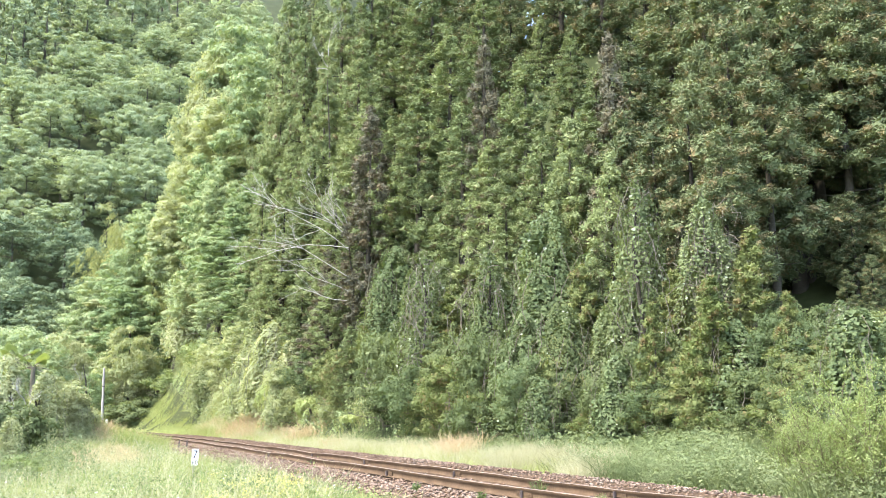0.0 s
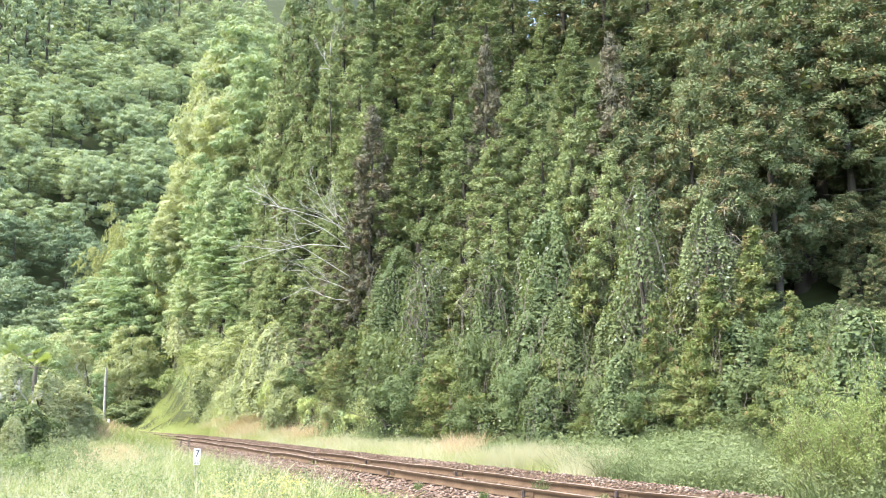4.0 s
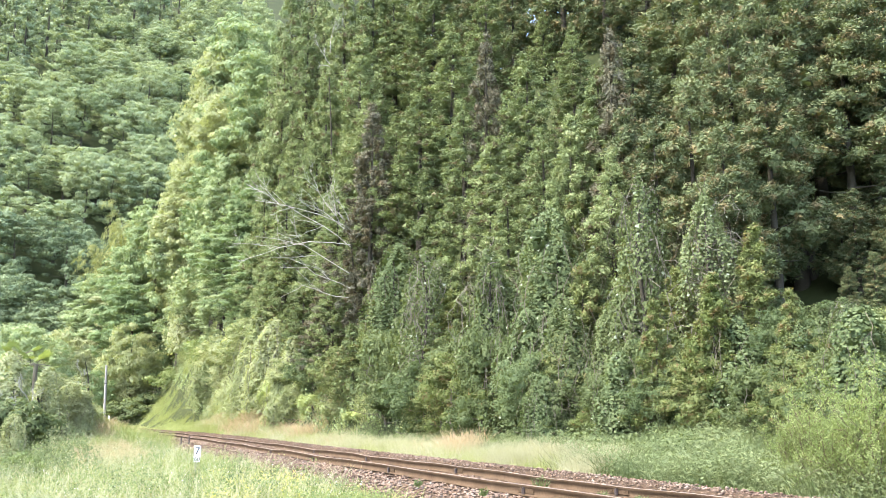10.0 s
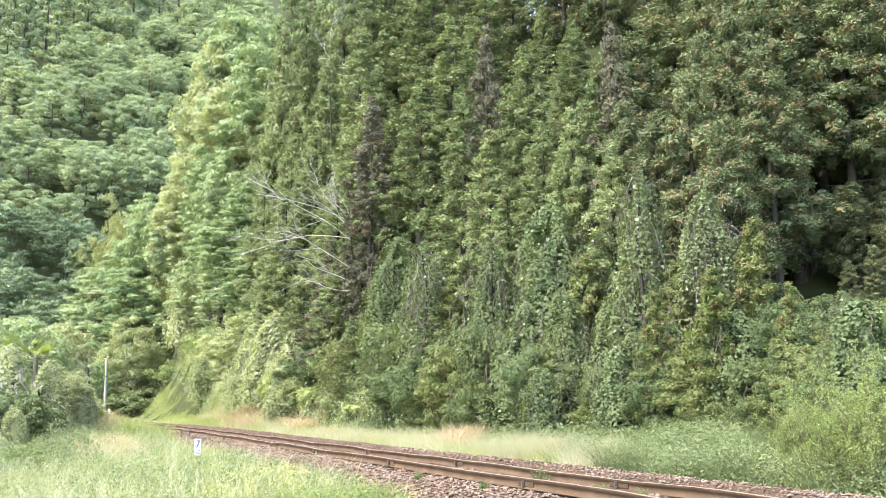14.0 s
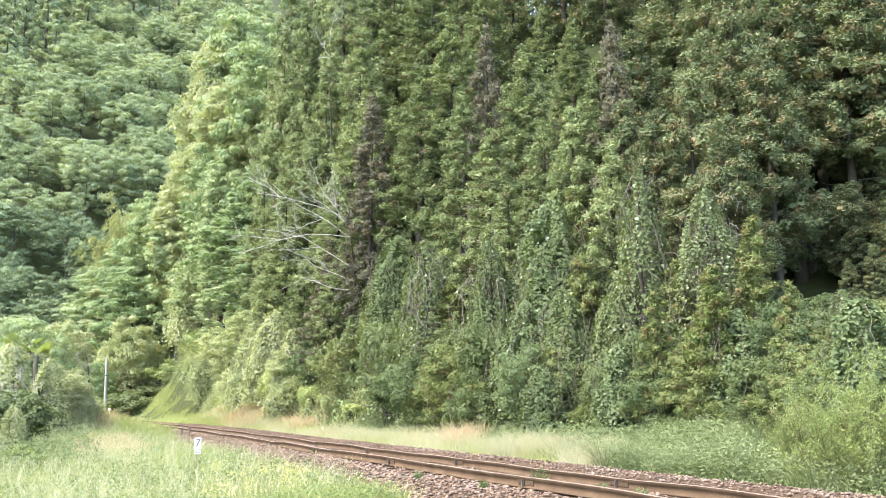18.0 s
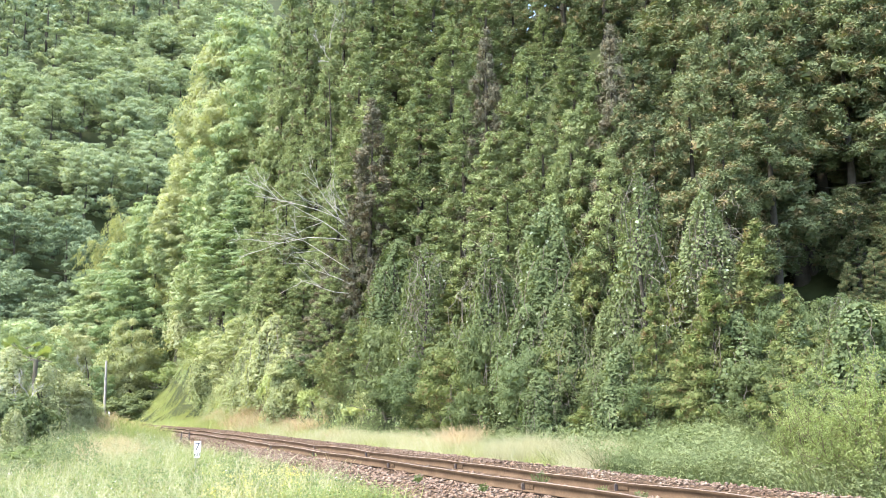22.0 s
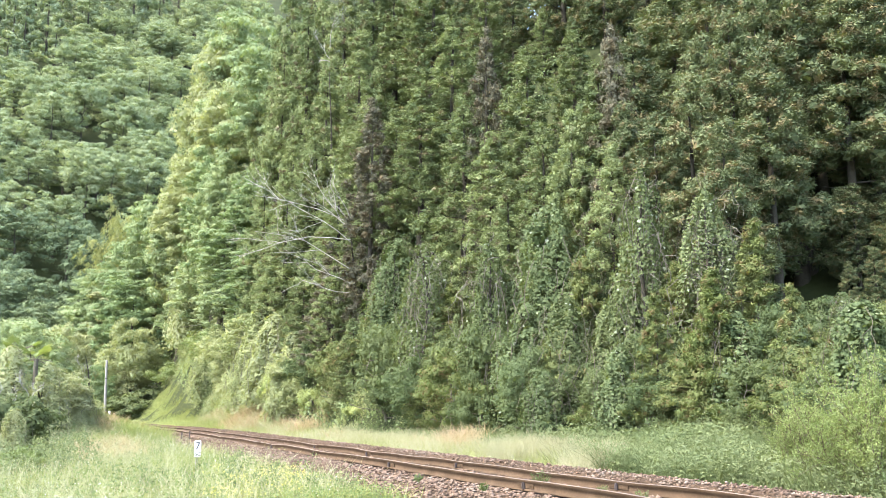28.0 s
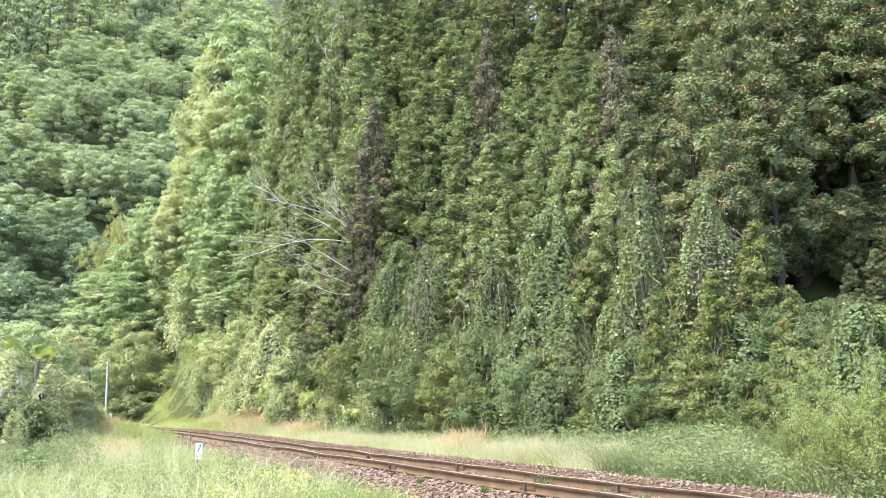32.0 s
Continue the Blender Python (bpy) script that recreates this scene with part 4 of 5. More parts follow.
def bamboo(seed, label):
    """A clump of tall culms that arch over, hung with narrow leaves."""
    r = np.random.default_rng(seed)
    culms, p, d = [], [], []
    for i in range(15):
        a, h = i * 2.4 + r.normal() * 0.3, r.uniform(9, 14)
        out = np.array([math.cos(a), math.sin(a), 0])
        t = np.linspace(0, 1, 9)[:, None]
        pts = out * (0.3 + 0.5 * t + 2.3 * t ** 3.2) * r.uniform(0.6, 1.1) + np.array([0, 0, 1.0]) * h * (t - 0.16 * t ** 4)
        culms.append(tube(pts, np.linspace(0.05, 0.008, 9), 5))
        for k in range(46):
            q = r.uniform(0.15, 1.0) ** 0.8
            b = np.array([np.interp(q, t[:, 0], pts[:, j]) for j in range(3)])
            w = unit((out * 0.6 + scatter(1, r)[0] * np.array([1, 1, 0.3]))[None])[0]
            u = r.random((34, 1))
            L = r.uniform(0.5, 1.2)
            p.append(b + w * u * L - np.array([0, 0, 0.75]) * (u * L) ** 2 + r.normal(size=(34, 3)) * 0.07)
            d.append(unit(w * 0.5 + np.array([0, 0, -0.9]) + r.normal(size=(34, 3)) * 0.35))
    p, d = np.concatenate(p), np.concatenate(d)
    n = len(p)
    nr = unit(np.cross(d, scatter(n, r)) + np.array([-0.2, -0.3, 0.5]))
    leaves = slivers(p, d, nr, 0.22 * r.uniform(0.6, 1.3, n), 0.05 * r.uniform(0.7, 1.3, n))
    ob = tagged(new("bamboo_clump"), label, "bamboo", "bamboo at the wood's edge")
    part("culms", joined(*culms), VINE_WOOD, ob)
    part("leaves", leaves, BAMBOO, ob)
    return ob


bamboos = stand([bamboo(161, "arching clump of yellow-green bamboo at the wood's edge"), bamboo(162, "drooping olive bamboo beside broadleaf trees")], BAMBOOS, 12, 2.6, wide=1.6)


def palm(seed, label):
    """A small fan palm: fibrous trunk and round fans of stiff blades on long stalks."""
    r = np.random.default_rng(seed)
    ob = tagged(new("fan_palm"), label, "palm", "palms below the bank")
    part("trunk", tube([(0, 0, -0.3), (0.05, 0, 1.5), (0.02, 0, 3.0)], [0.13, 0.12, 0.10], 8), VINE_WOOD, ob)
    for k in range(11):
        a, e = k * 2.4 + r.normal() * 0.2, r.uniform(-0.2, 0.9)
        out = np.array([math.cos(a) * math.cos(e), math.sin(a) * math.cos(e), math.sin(e)])
        t = np.linspace(0, 1, 5)[:, None]
        stalk = np.array([0.02, 0, 2.95]) + out * 0.75 * t - np.array([0, 0, 0.18]) * t ** 2
        leaf = part("frond", tube(stalk, np.full(5, 0.014), 4), VINE_WOOD, ob)
        side = unit(np.cross(out, [0, 0, 1.0])[None])[0]
        n = 19
        w = np.linspace(-1.9, 1.9, n)[:, None]
        d = unit(out * np.cos(w) + side * np.sin(w) + np.array([0, 0, -0.12]))
        nr = np.tile(unit(np.cross(side, out)[None]), (n, 1))
        part("fan", blades(np.tile(stalk[-1], (n, 1)), d, nr, 0.46 * r.uniform(0.85, 1.1, n), 0.055, 0.12), WILLOW, leaf)
    return ob


palms = stand([palm(171, "small fan palm among the shrubs below the bank")], PALMS, 3.6, 1.2)


def tangle(seed, label):
    """A dead snag hung with bare looping vine stems and a few pale leaves."""
    r = np.random.default_rng(seed)
    ob = tagged(new("vine_snag"), label, "dead tree", "snags under bare vines")
    part("trunk", tube([(0, 0, -0.3), (0.05, 0, 2.0), (-0.08, 0.05, 4.0), (0.05, 0, 5.2)], [0.055, 0.045, 0.03, 0.012], 7), BARK, ob)
    bits = []
    for k in range(58):
        a, z = r.uniform(0, 6.28), r.uniform(1.6, 5.3)
        out = np.array([math.cos(a), math.sin(a), 0])
        t = np.linspace(0, 1, 8)[:, None]
        L, reach = r.uniform(0.2, 1.5), r.uniform(0.2, 0.8)
        kink = np.cumsum(r.normal(size=(8, 3)) * 0.09, 0)
        pts = np.array([0, 0, z]) + out * reach * np.sin(t * 2.2) * (1 - 0.3 * t) - np.array([0, 0, 1.0]) * L * t ** 1.6 + np.array([0, 0, 0.35]) * np.sin(t * 3.14) + kink
        bits.append(tube(pts, np.full(8, r.uniform(0.004, 0.009)), 4))
    part("bare_vines", joined(*bits), DRY_VINE, ob, "bare grey-brown hanging vine stems")
    part("leaves", draped(5.4, 0.72, 3600, 0.062, r, seed, 0.22, True), KUDZU_LIGHT, ob, "sparse green vine leaves")
    part("pale_leaves", draped(5.4, 0.76, 60, 0.075, r, seed + 2, 0.1, True), PALE_LEAF, ob, "upturned pale undersides of vine leaves")
    return ob


snags = stand([tangle(181, "dead snag draped with bare grey vines"), tangle(182, "leaning dead tree under looping dry vine stems")], SNAGS, 5.4, 0.75)

EDGE = "trees at the wood's edge"
limes = stand([leafy("broadleaf_tree", 61, LIME, "tall sunlit lime green broadleaf tree", EDGE, 18, 3.6, 250, 100, 0.165, 0.65, 0.3, 0.45, 14, (0.12, 0.24)),
               leafy("broadleaf_tree", 62, LIME, "tall bright green tree hung with creepers", EDGE, 18, 3.6, 250, 100, 0.165, 0.8, 0.6, 0.30, 14, (0.12, 0.24))], LIMES, 18, 3.6)
broads = stand([leafy("broadleaf_tree", 63, BROAD, "tall green broadleaf tree", EDGE, 18, 3.6, 250, 100, 0.165, 0.5, 0.3, 0.08, 14, (0.12, 0.24)),
                leafy("broadleaf_tree", 64, BROAD, "tall dense dark green leafy tree", EDGE, 18, 3.6, 250, 100, 0.165, 0.7, 0.4, 0.04, 14, (0.12, 0.24))], BROADS, 18, 3.6)
tiered = stand([leafy("broadleaf_tree", 68, PALE_TIER, "pale green tree with flat tiers of leaves", EDGE, 18, 3.6, 64, 330, 0.17, 0.16, 0.05, 0.10, 22, (0.22, 0.42))], TIERED, 18, 3.6)
low_limes = stand([leafy("small_tree", 65, LIME, "small lime green tree wrapped in creepers", EDGE, 7, 2.2, 130, 84, 0.125, 0.8, 0.6, 0.03, 14, (0.13, 0.26))], LOW_LIMES, 7, 2.2)
low_broads = stand([leafy("small_tree", 66, PALE_TIER, "small green tree at the wood's foot", EDGE, 7, 2.2, 130, 84, 0.125, 0.95, 0.4, 0.0, 14, (0.13, 0.26)),
                    leafy("small_tree", 67, BROAD, "small light green tree beyond the bank", EDGE, 7, 2.2, 130, 84, 0.125, 0.95, 0.3, 0.0, 14, (0.13, 0.26))], LOW_BROADS, 7, 2.2)


# ---- the far hill ----
def far_wood():
    r = np.random.default_rng(5)
    protos = [leafy("hill_tree", 70 + k, HILL, "rounded green deciduous tree on the far hill", "trees of the far hill", 10, 4.2, 105, 84, 0.19, 0.42, 0.05, 0.10, 3, (0.12, 0.27)) for k in range(5)]
    leafed, needled = [], []
    for y in np.arange(112, 300, 7.6):
        for x in np.arange(-0.55 * y, -0.20 * y, 7.8):
            xx, yy = x + r.normal() * 1.8, y + r.normal() * 1.8
            z, u = gz(xx, yy), xx / yy
            row = (xx, yy, r.uniform(9.5, 14.5), r.uniform(3.8, 5.4), r.uniform(0, 360))
            if z < 1.5 or z / yy > 0.465 or so(xx, yy)[1] > 45 or (u > -0.28 and z / yy < 0.40):
                continue
            (needled if u < -0.30 and z / yy > 0.375 + 0.42 * (u + 0.5) else leafed).append(row)
    for k in range(46):
        yy = r.uniform(215, 300)
        xx = -yy * r.uniform(0.28, 0.56)
        if 0.36 + 0.42 * (xx / yy + 0.5) < gz(xx, yy) / yy < 0.52:
            needled.append((xx, yy, r.uniform(10, 14), r.uniform(3.8, 5.0), r.uniform(0, 360)))
    for x, y, h in ((-49.5, 112, 11), (-54, 114, 12), (-46, 113, 10), (-57, 113, 12)):
        leafed.append((x, y, h, 5.0, r.uniform(0, 360)))
    return protos, leafed, needled


protos, leafed, needled = far_wood()
# low trees get the leaf colour darkened to stand for shade
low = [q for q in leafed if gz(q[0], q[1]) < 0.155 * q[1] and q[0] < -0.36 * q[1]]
stand(protos, [q for q in leafed if q not in low], 10, 4.2)
stand([leafy("hill_tree", 76 + k, HILL_SHADED, "broadleaf tree at the far hill's foot with shade put into its leaf colour", "trees of the far hill", 10, 4.2, 105, 84, 0.19, 0.5, 0.05, 0.10, 3, (0.12, 0.27))
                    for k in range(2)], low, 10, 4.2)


def far_conifer(seed):
    r = np.random.default_rng(seed)
    c, d = cone_tufts(13, 2.6, 0.6, 26, 2, r)
    return plant("hill_conifer", "dark conifer high on the far hill", "tree", "conifers of the far hill", trunk_of(12, 0.2, r, 0.1, 3, 1.5),
                 needle_tufts(c, d, 12, 0.75, r, 0.5, 0.2, core=2), BARK, HILL_DARK)


stand([far_conifer(81), far_conifer(82)], [(x, y, h * 1.35, w * 0.9, a) for x, y, h, w, a in needled], 13, 2.6)


# ---- shrubs ----
def shrub(seed, leaf, label, size=0.085, lobes=44, per=110, flat=1.0):
    r = np.random.default_rng(seed)
    return plant("shrub", label, "shrub", "shrubs", trunk_of(1.5, 0.035, r, 0.6, 16, 1.3, 0.05),
                 lobed(1.2, 0.05, 2.0, lobes, per, size, r, flat, 0.3), VINE_WOOD, leaf)


def thicket(seed, leaf, label, size=0.066):
    r = np.random.default_rng(seed)
    return plant("thicket", label, "shrub", "thicket along the wood's foot", trunk_of(2.2, 0.05, r, 0.6, 12, 1.2, 0.05),
                 joined(lobed(1.3, 0.0, 3.0, 66, 135, size, r, 0.9, 0.7, lump=(0.15, 0.3)), lobed(1.0, 0.2, 3.3, 18, 120, size * 0.9, r, 1.6, 0.9, lump=(0.12, 0.25))), VINE_WOOD, leaf)


thickets = stand([thicket(95, KUDZU, "thicket of shrubs and creepers at the wood's foot"), thicket(96, CYPRESS, "yellow-green thicket of saplings"),
                  thicket(97, KUDZU_LIGHT, "dense green thicket of shrubs")], THICKETS, 3.2, 1.3)


def twiggy(seed, label):
    """A shrub of many thin upright stems that fork twice, with small leaves along the outer twigs."""
    r = np.random.default_rng(seed)
    wood, leaf = [], []
    for i in range(17):
        a = i * 2.4 + r.normal() * 0.3
        out = np.array([math.cos(a), math.sin(a), 0])
        d = unit((out * r.uniform(0.1, 0.95) + np.array([0, 0, 1.0]))[None])[0]
        def grow(p, d, L, w, depth):
            t = np.linspace(0, 1, 5)[:, None]
            pts = p + d * L * t + (np.array([0, 0, 0.10]) + r.normal(size=3) * 0.12) * L * t ** 2
            wood.append(tube(pts, np.linspace(w, w * 0.5, 5), 4))
            if depth < 2:
                k = 11 if depth == 0 else 5
                q = pts[1:][r.integers(0, 4, k)] if depth == 0 else pts[r.integers(0, 5, k)]
                leaf.append((q + r.normal(size=(k, 3)) * 0.03, np.tile(d, (k, 1))))
            for k in range((7, 5, 0)[2 - depth] if depth else 0):
                j = int(r.integers(1, 5))
                grow(pts[j], unit((d + r.normal(size=3) * 0.55 + np.array([0, 0, 0.12]))[None])[0], L * r.uniform(0.3, 0.55), w * 0.6, depth - 1)
        grow(out * 0.08, d, r.uniform(1.2, 2.0), 0.013, 2)
    p, d = np.concatenate([q[0] for q in leaf]), np.concatenate([q[1] for q in leaf])
    p, d = np.repeat(p, 2, 0) + r.normal(size=(2 * len(p), 3)) * 0.035, np.repeat(d, 2, 0)
    n = len(p)
    way = unit(d * 0.4 + scatter(n, r))
    nr = unit(np.cross(way, scatter(n, r)) + np.array([-0.2, -0.2, 0.8]))
    return plant("willow_shrub", label, "shrub", "willow shrubs by the line", joined(*wood), blades(p, way, nr, 0.072 * r.uniform(0.6, 1.3, n), 0.034 * r.uniform(0.7, 1.2, n), 0.1), TWIG, TWIG_LEAF)


willows = stand([twiggy(98, "light green willow shrub with bare twigs showing"), twiggy(99, "bushy light green willow shrub")], WILLOWS, 2.75, 1.75)
shrubs = stand([shrub(91, WILLOW, "leafy green shrub by the line"), shrub(92, LIME, "bright green shrub on the bank"), shrub(93, KUDZU_LIGHT, "shrub overgrown with pale vines", 0.12)],
               SHRUBS, 2.0, 1.2)
foot_shrubs = stand([shrub(94, LIME, "yellow-green shrub at the slope's foot", 0.075, 52, 130), shrub(100, MOUND, "bright bush among dry grass at the slope's foot", 0.07, 52, 130)], FOOT_SHRUBS, 2.0, 1.2, wide=2.2)


# ---- dead tree with bleached branches ----
def dead_tree(x, y, h, rows):
    r = np.random.default_rng(15)
    ob = tagged(new("dead_tree"), "dead tree with bare bleached branches", "tree")
    ob.matrix_basis = pose(x, y, gz(x, y))
    part("trunk", tube(np.array([(0.2, 1.0, -0.2), (0.2, 1.0, h * 0.35), (0.1, 0.9, h * 0.6), (-0.1, 0.7, h * 0.8)]), np.array([0.10, 0.08, 0.05, 0.02]), 7), BARK, ob)
    for z, dx, dz, n in rows:
        bits = []
        def grow(p, d, L, w, depth):
            t = np.linspace(0, 1, 6)[:, None]
            bend = r.normal(size=3) * 0.22 + np.array([0, 0, -0.16 if depth == 3 else 0.02])
            pts = p + d * L * t + bend * L * t ** 2 + np.cumsum(r.normal(size=(6, 3)) * np.array([[0], [1], [1], [1], [1], [1]]), 0) * 0.035 * L
            bits.append(tube(pts[::2] if depth == 0 else pts, np.linspace(w, w * 0.35, 3 if depth == 0 else 6), 4))
            if depth:
                for k in range(n - 1 if depth > 1 else 2):
                    q = r.uniform(0.35, 0.98)
                    i = int(q * 5)
                    grow(pts[i], unit((d + r.normal(size=3) * 0.52 + np.array([-0.05, 0, 0.10]))[None])[0], L * r.uniform(0.3, 0.62), w * 0.55, depth - 1)
        L = 0.78 * math.hypot(dx, dz)
        grow(np.array([0.0, 0.1, z]), np.array([0.78 * dx / L, -0.3, 0.78 * dz / L + 0.12]), L, 0.022, 3)
        part("branch", joined(*bits), PALE_BARK, ob)
    return ob


dead_tree(*DEAD_AT, DEAD_ROWS)
dead_tree(*SPAR_AT, SPAR_ROWS)
for x, y, h in DEAD_SHRUBS:
    dead_tree(x, y, h, [(h * 0.45, -0.5, 0.8, 5), (h * 0.55, 0.5, 0.9, 5), (h * 0.6, -0.1, 1.1, 5), (h * 0.5, 0.8, 0.3, 4)])


# ---- grass and weeds ----
def on_line(n, s0, s1, o0, o1, r, near=1.0):
    s = s0 + (s1 - s0) * r.random(n) ** near
    o = r.uniform(o0, o1, n)
    x = P0.x + ALONG.x * s + ACROSS.x * o
    y = P0.y + ALONG.y * s + ACROSS.y * o
    # the grass before the distance marker is trodden down
    u = np.clip((y - 22.2) / -5.0, 0, 1)
    free = (np.hypot(x - (-6.05 + 1.36 * u), y - (22.2 - 5.0 * u)) > 0.24 - 0.1 * u) | (y > 21.85)
    x, y, s, o = x[free], y[free], s[free], o[free]
    return np.column_stack([x, y, ground_z(x, y) - 0.03]), s, o


def blade_field(name, label, n, s0, s1, o0, o1, length, width, mat, seed, near=1.0, lean=0.35, patch=None, keep=0.0, category="grass"):
    """Grass: tapering blades that lean, thinner in patches."""
    r = np.random.default_rng(seed)
    p, s, o = on_line(n, s0, s1, o0, o1, r, near)
    if patch:
        w = np.array([noise.noise(Vector((a * patch + seed, b * patch, 0))) for a, b in zip(p[:, 0], p[:, 1])])
        p = p[w > keep]
    n = len(p)
    d = unit(np.column_stack([r.normal(size=n) * lean, r.normal(size=n) * lean, np.ones(n)]))
    nr = unit(np.column_stack([r.normal(size=n), r.normal(size=n) - 0.6, np.full(n, 0.5)]))
    L = length * r.uniform(0.45, 1.2, n)
    side = unit(np.cross(d, nr))
    W = (width * r.uniform(0.6, 1.3, n))[:, None]
    bend = np.column_stack([r.normal(size=n), r.normal(size=n), np.full(n, -0.35)]) * (L * 0.28)[:, None]
    mid = p + d * (L * 0.6)[:, None] + bend * 0.25
    tip = p + d * L[:, None] + bend
    v = np.stack([p - side * W * 0.5, p + side * W * 0.5, mid + side * W * 0.4, mid - side * W * 0.4, tip + side * W * 0.08, tip - side * W * 0.08], 1).reshape(-1, 3)
    i = np.arange(n)[:, None] * 6
    f = np.concatenate([i + np.array([[0, 1, 2, 3]]), i + np.array([[3, 2, 4, 5]])], 1).reshape(-1, 4)
    ob = part(name, (v, f), mat)
    return tagged(ob, label, category, kind="stuff")


def weed_field(name, label, n, s0, s1, o0, o1, height, leaf, mat, seed, near=1.0, patch=0.5, keep=-0.2, per=9):
    """Low broad weeds: leaves set up a stalk."""
    r = np.random.default_rng(seed)
    p, s, o = on_line(n, s0, s1, o0, o1, r, near)
    w = np.array([noise.noise(Vector((a * patch + seed, b * patch, 0))) for a, b in zip(p[:, 0], p[:, 1])])
    p, w = p[w > keep], w[w > keep]
    k = len(p)
    H = height * (0.55 + 0.6 * r.random(k)) * (0.75 + 0.7 * np.clip(w, 0, 1))
    q = np.repeat(p, per, 0)
    t = r.random(k * per) ** 0.6
    q[:, 2] += t * np.repeat(H, per)
    q[:, :2] += r.normal(size=(k * per, 2)) * 0.05
    nr = unit(r.normal(size=(k * per, 3)) * 0.5 + np.array([0, -0.3, 0.8]))
    way = unit(np.cross(nr, scatter(k * per, r)) + np.array([0, 0, 0.1]))
    L = leaf * r.uniform(0.6, 1.3, k * per)
    ob = part(name, slivers(q, way, nr, L * 1.1, L * r.uniform(0.4, 0.7, k * per)), mat)
    return tagged(ob, label, "weeds", kind="stuff")


blade_field("verge_grass", "pale straw coloured tall grass beside the rails", 36000, 6.2, 40, 2.1, 4.5, 0.62, 0.0075, STRAW, 101, 1.2, 0.22, patch=0.45, keep=0.0)
blade_field("verge_grass", "fresh yellow-green grass of the verge", 34000, 7.5, 80, 2.1, 4.7, 0.50, 0.010, GRASS, 102, 1.2, 0.25)
blade_field("bank_grass", "light green grass on the near bank", 50000, 4, 66, -11, -2.0, 0.46, 0.011, GRASS, 103, 1.4)
weed_field("bank_weeds", "low leafy weeds on the near bank", 13000, 4, 50, -11, -2.2, 0.55, 0.034, WILLOW, 104, 1.5, 0.9, -0.15, 18)
weed_field("bank_weeds", "taller pale weeds standing out of the bank grass", 2600, 5, 46, -11, -2.4, 0.85, 0.032, PALE_TIER, 126, 1.5, 0.6, 0.05, 20)
weed_field("bank_weeds", "clumps of darker broad-leaved weeds on the bank", 3000, 5, 48, -12, -2.6, 0.62, 0.056, WEED, 129, 1.4, 0.35, 0.10, 15)
blade_field("marker_tuft", "tuft of grass at the distance marker's foot", 420, 13.6, 14.8, -4.0, -3.0, 0.60, 0.010, GRASS, 133, lean=0.2)
blade_field("seed_heads", "fine cream seed heads over the bank grass", 16000, 5, 50, -11, -2.2, 0.75, 0.006, STRAW, 127, 1.5, 0.25, patch=0.5, keep=-0.15)
weed_field("flowers", "small white flower heads in the bank grass", 900, 5, 30, -10, -2.4, 0.62, 0.022, WHITE_FLOWER, 128, 1.3, 0.5, -0.1, 5)
weed_field("slope_weeds", "lush green weeds between the line and the wood", 12000, -8, 7, 2.55, 7.4, 0.75, 0.046, WEED, 105, 1.0, 0.6, -0.6, 18)
weed_field("slope_weeds", "green weeds along the wood", 5200, 5, 13, 3.7, 7.0, 0.70, 0.070, WEED, 109, 1.0, 0.6, -0.6, 12)
blade_field("slope_grass", "long green grass among the weeds", 22000, -8, 8, 2.6, 6.8, 0.74, 0.011, WEED, 106, 1.0)
blade_field("dry_grass", "dry orange grass seed heads on the bank", 5000, 40, 60, -6, -2.0, 0.7, 0.02, ORANGE, 107, 1.0, patch=0.22, keep=0.08)
blade_field("dry_grass", "dry orange grass tuft by the wood", 5000, 10, 60, 2.6, 4.7, 0.75, 0.018, ORANGE, 108, 1.0, patch=0.33, keep=0.30)
weed_field("foot_weeds", "bright green creepers at the foot of the slope", 9000, 22, 84, 5.2, 7.8, 0.9, 0.075, LIME, 110, 1.0, 0.4, -0.7, 14)
weed_field("ditch_weeds", "tall light green weeds below the bank", 11000, 6, 52, -26, -9.5, 1.0, 0.11, WILLOW, 111, 1.0, 0.4, -0.7, 10)
blade_field("straw_tufts", "creamy seeding grass beside the ballast", 13000, 6.3, 11, 2.2, 4.0, 0.70, 0.0065, STRAW, 112, 1.0, 0.25, patch=0.7, keep=-0.15)
blade_field("dry_grass", "rust orange dry grass tuft at the wood's foot", 900, 14.2, 15.3, 3.4, 4.4, 0.85, 0.014, ORANGE, 113)
blade_field("dry_grass", "dry orange grass along the far verge", 6000, 30, 44, 2.4, 4.6, 0.9, 0.022, ORANGE, 114, patch=0.3, keep=-0.05)
blade_field("far_verge_grass", "tall yellow-green grass where the line bends away", 20000, 40, 82, 2.0, 6.5, 0.55, 0.018, GRASS, 115, lean=0.25)
weed_field("tall_weeds", "tall light green weeds on the bank towards the ditch", 3600, 14, 46, -13, -5.5, 1.0, 0.060, WEED, 131, 1.1, 0.4, -0.1, 20)
weed_field("foot_weeds", "low green weeds under the wood's edge", 6000, 12, 34, 3.9, 6.4, 0.62, 0.05, WEED, 134, 1.0, 0.6, -0.5, 14)
blade_field("track_grass", "thin grass between the rails further along", 2600, 20, 58, -0.48, 0.48, 0.14, 0.012, GRASS, 132, patch=0.6, keep=-0.1)
weed_field("flowers", "small yellow flowers in the near grass", 760, 6.0, 11, -4.6, -2.2, 0.42, 0.035, YELLOW, 116, 1.0, 0.6, 0.0, 5)
blade_field("crest_grass", "tall pale grass on the bank's crest by the line", 9000, 30, 62, -3.6, -1.75, 0.85, 0.026, GRASS, 117)
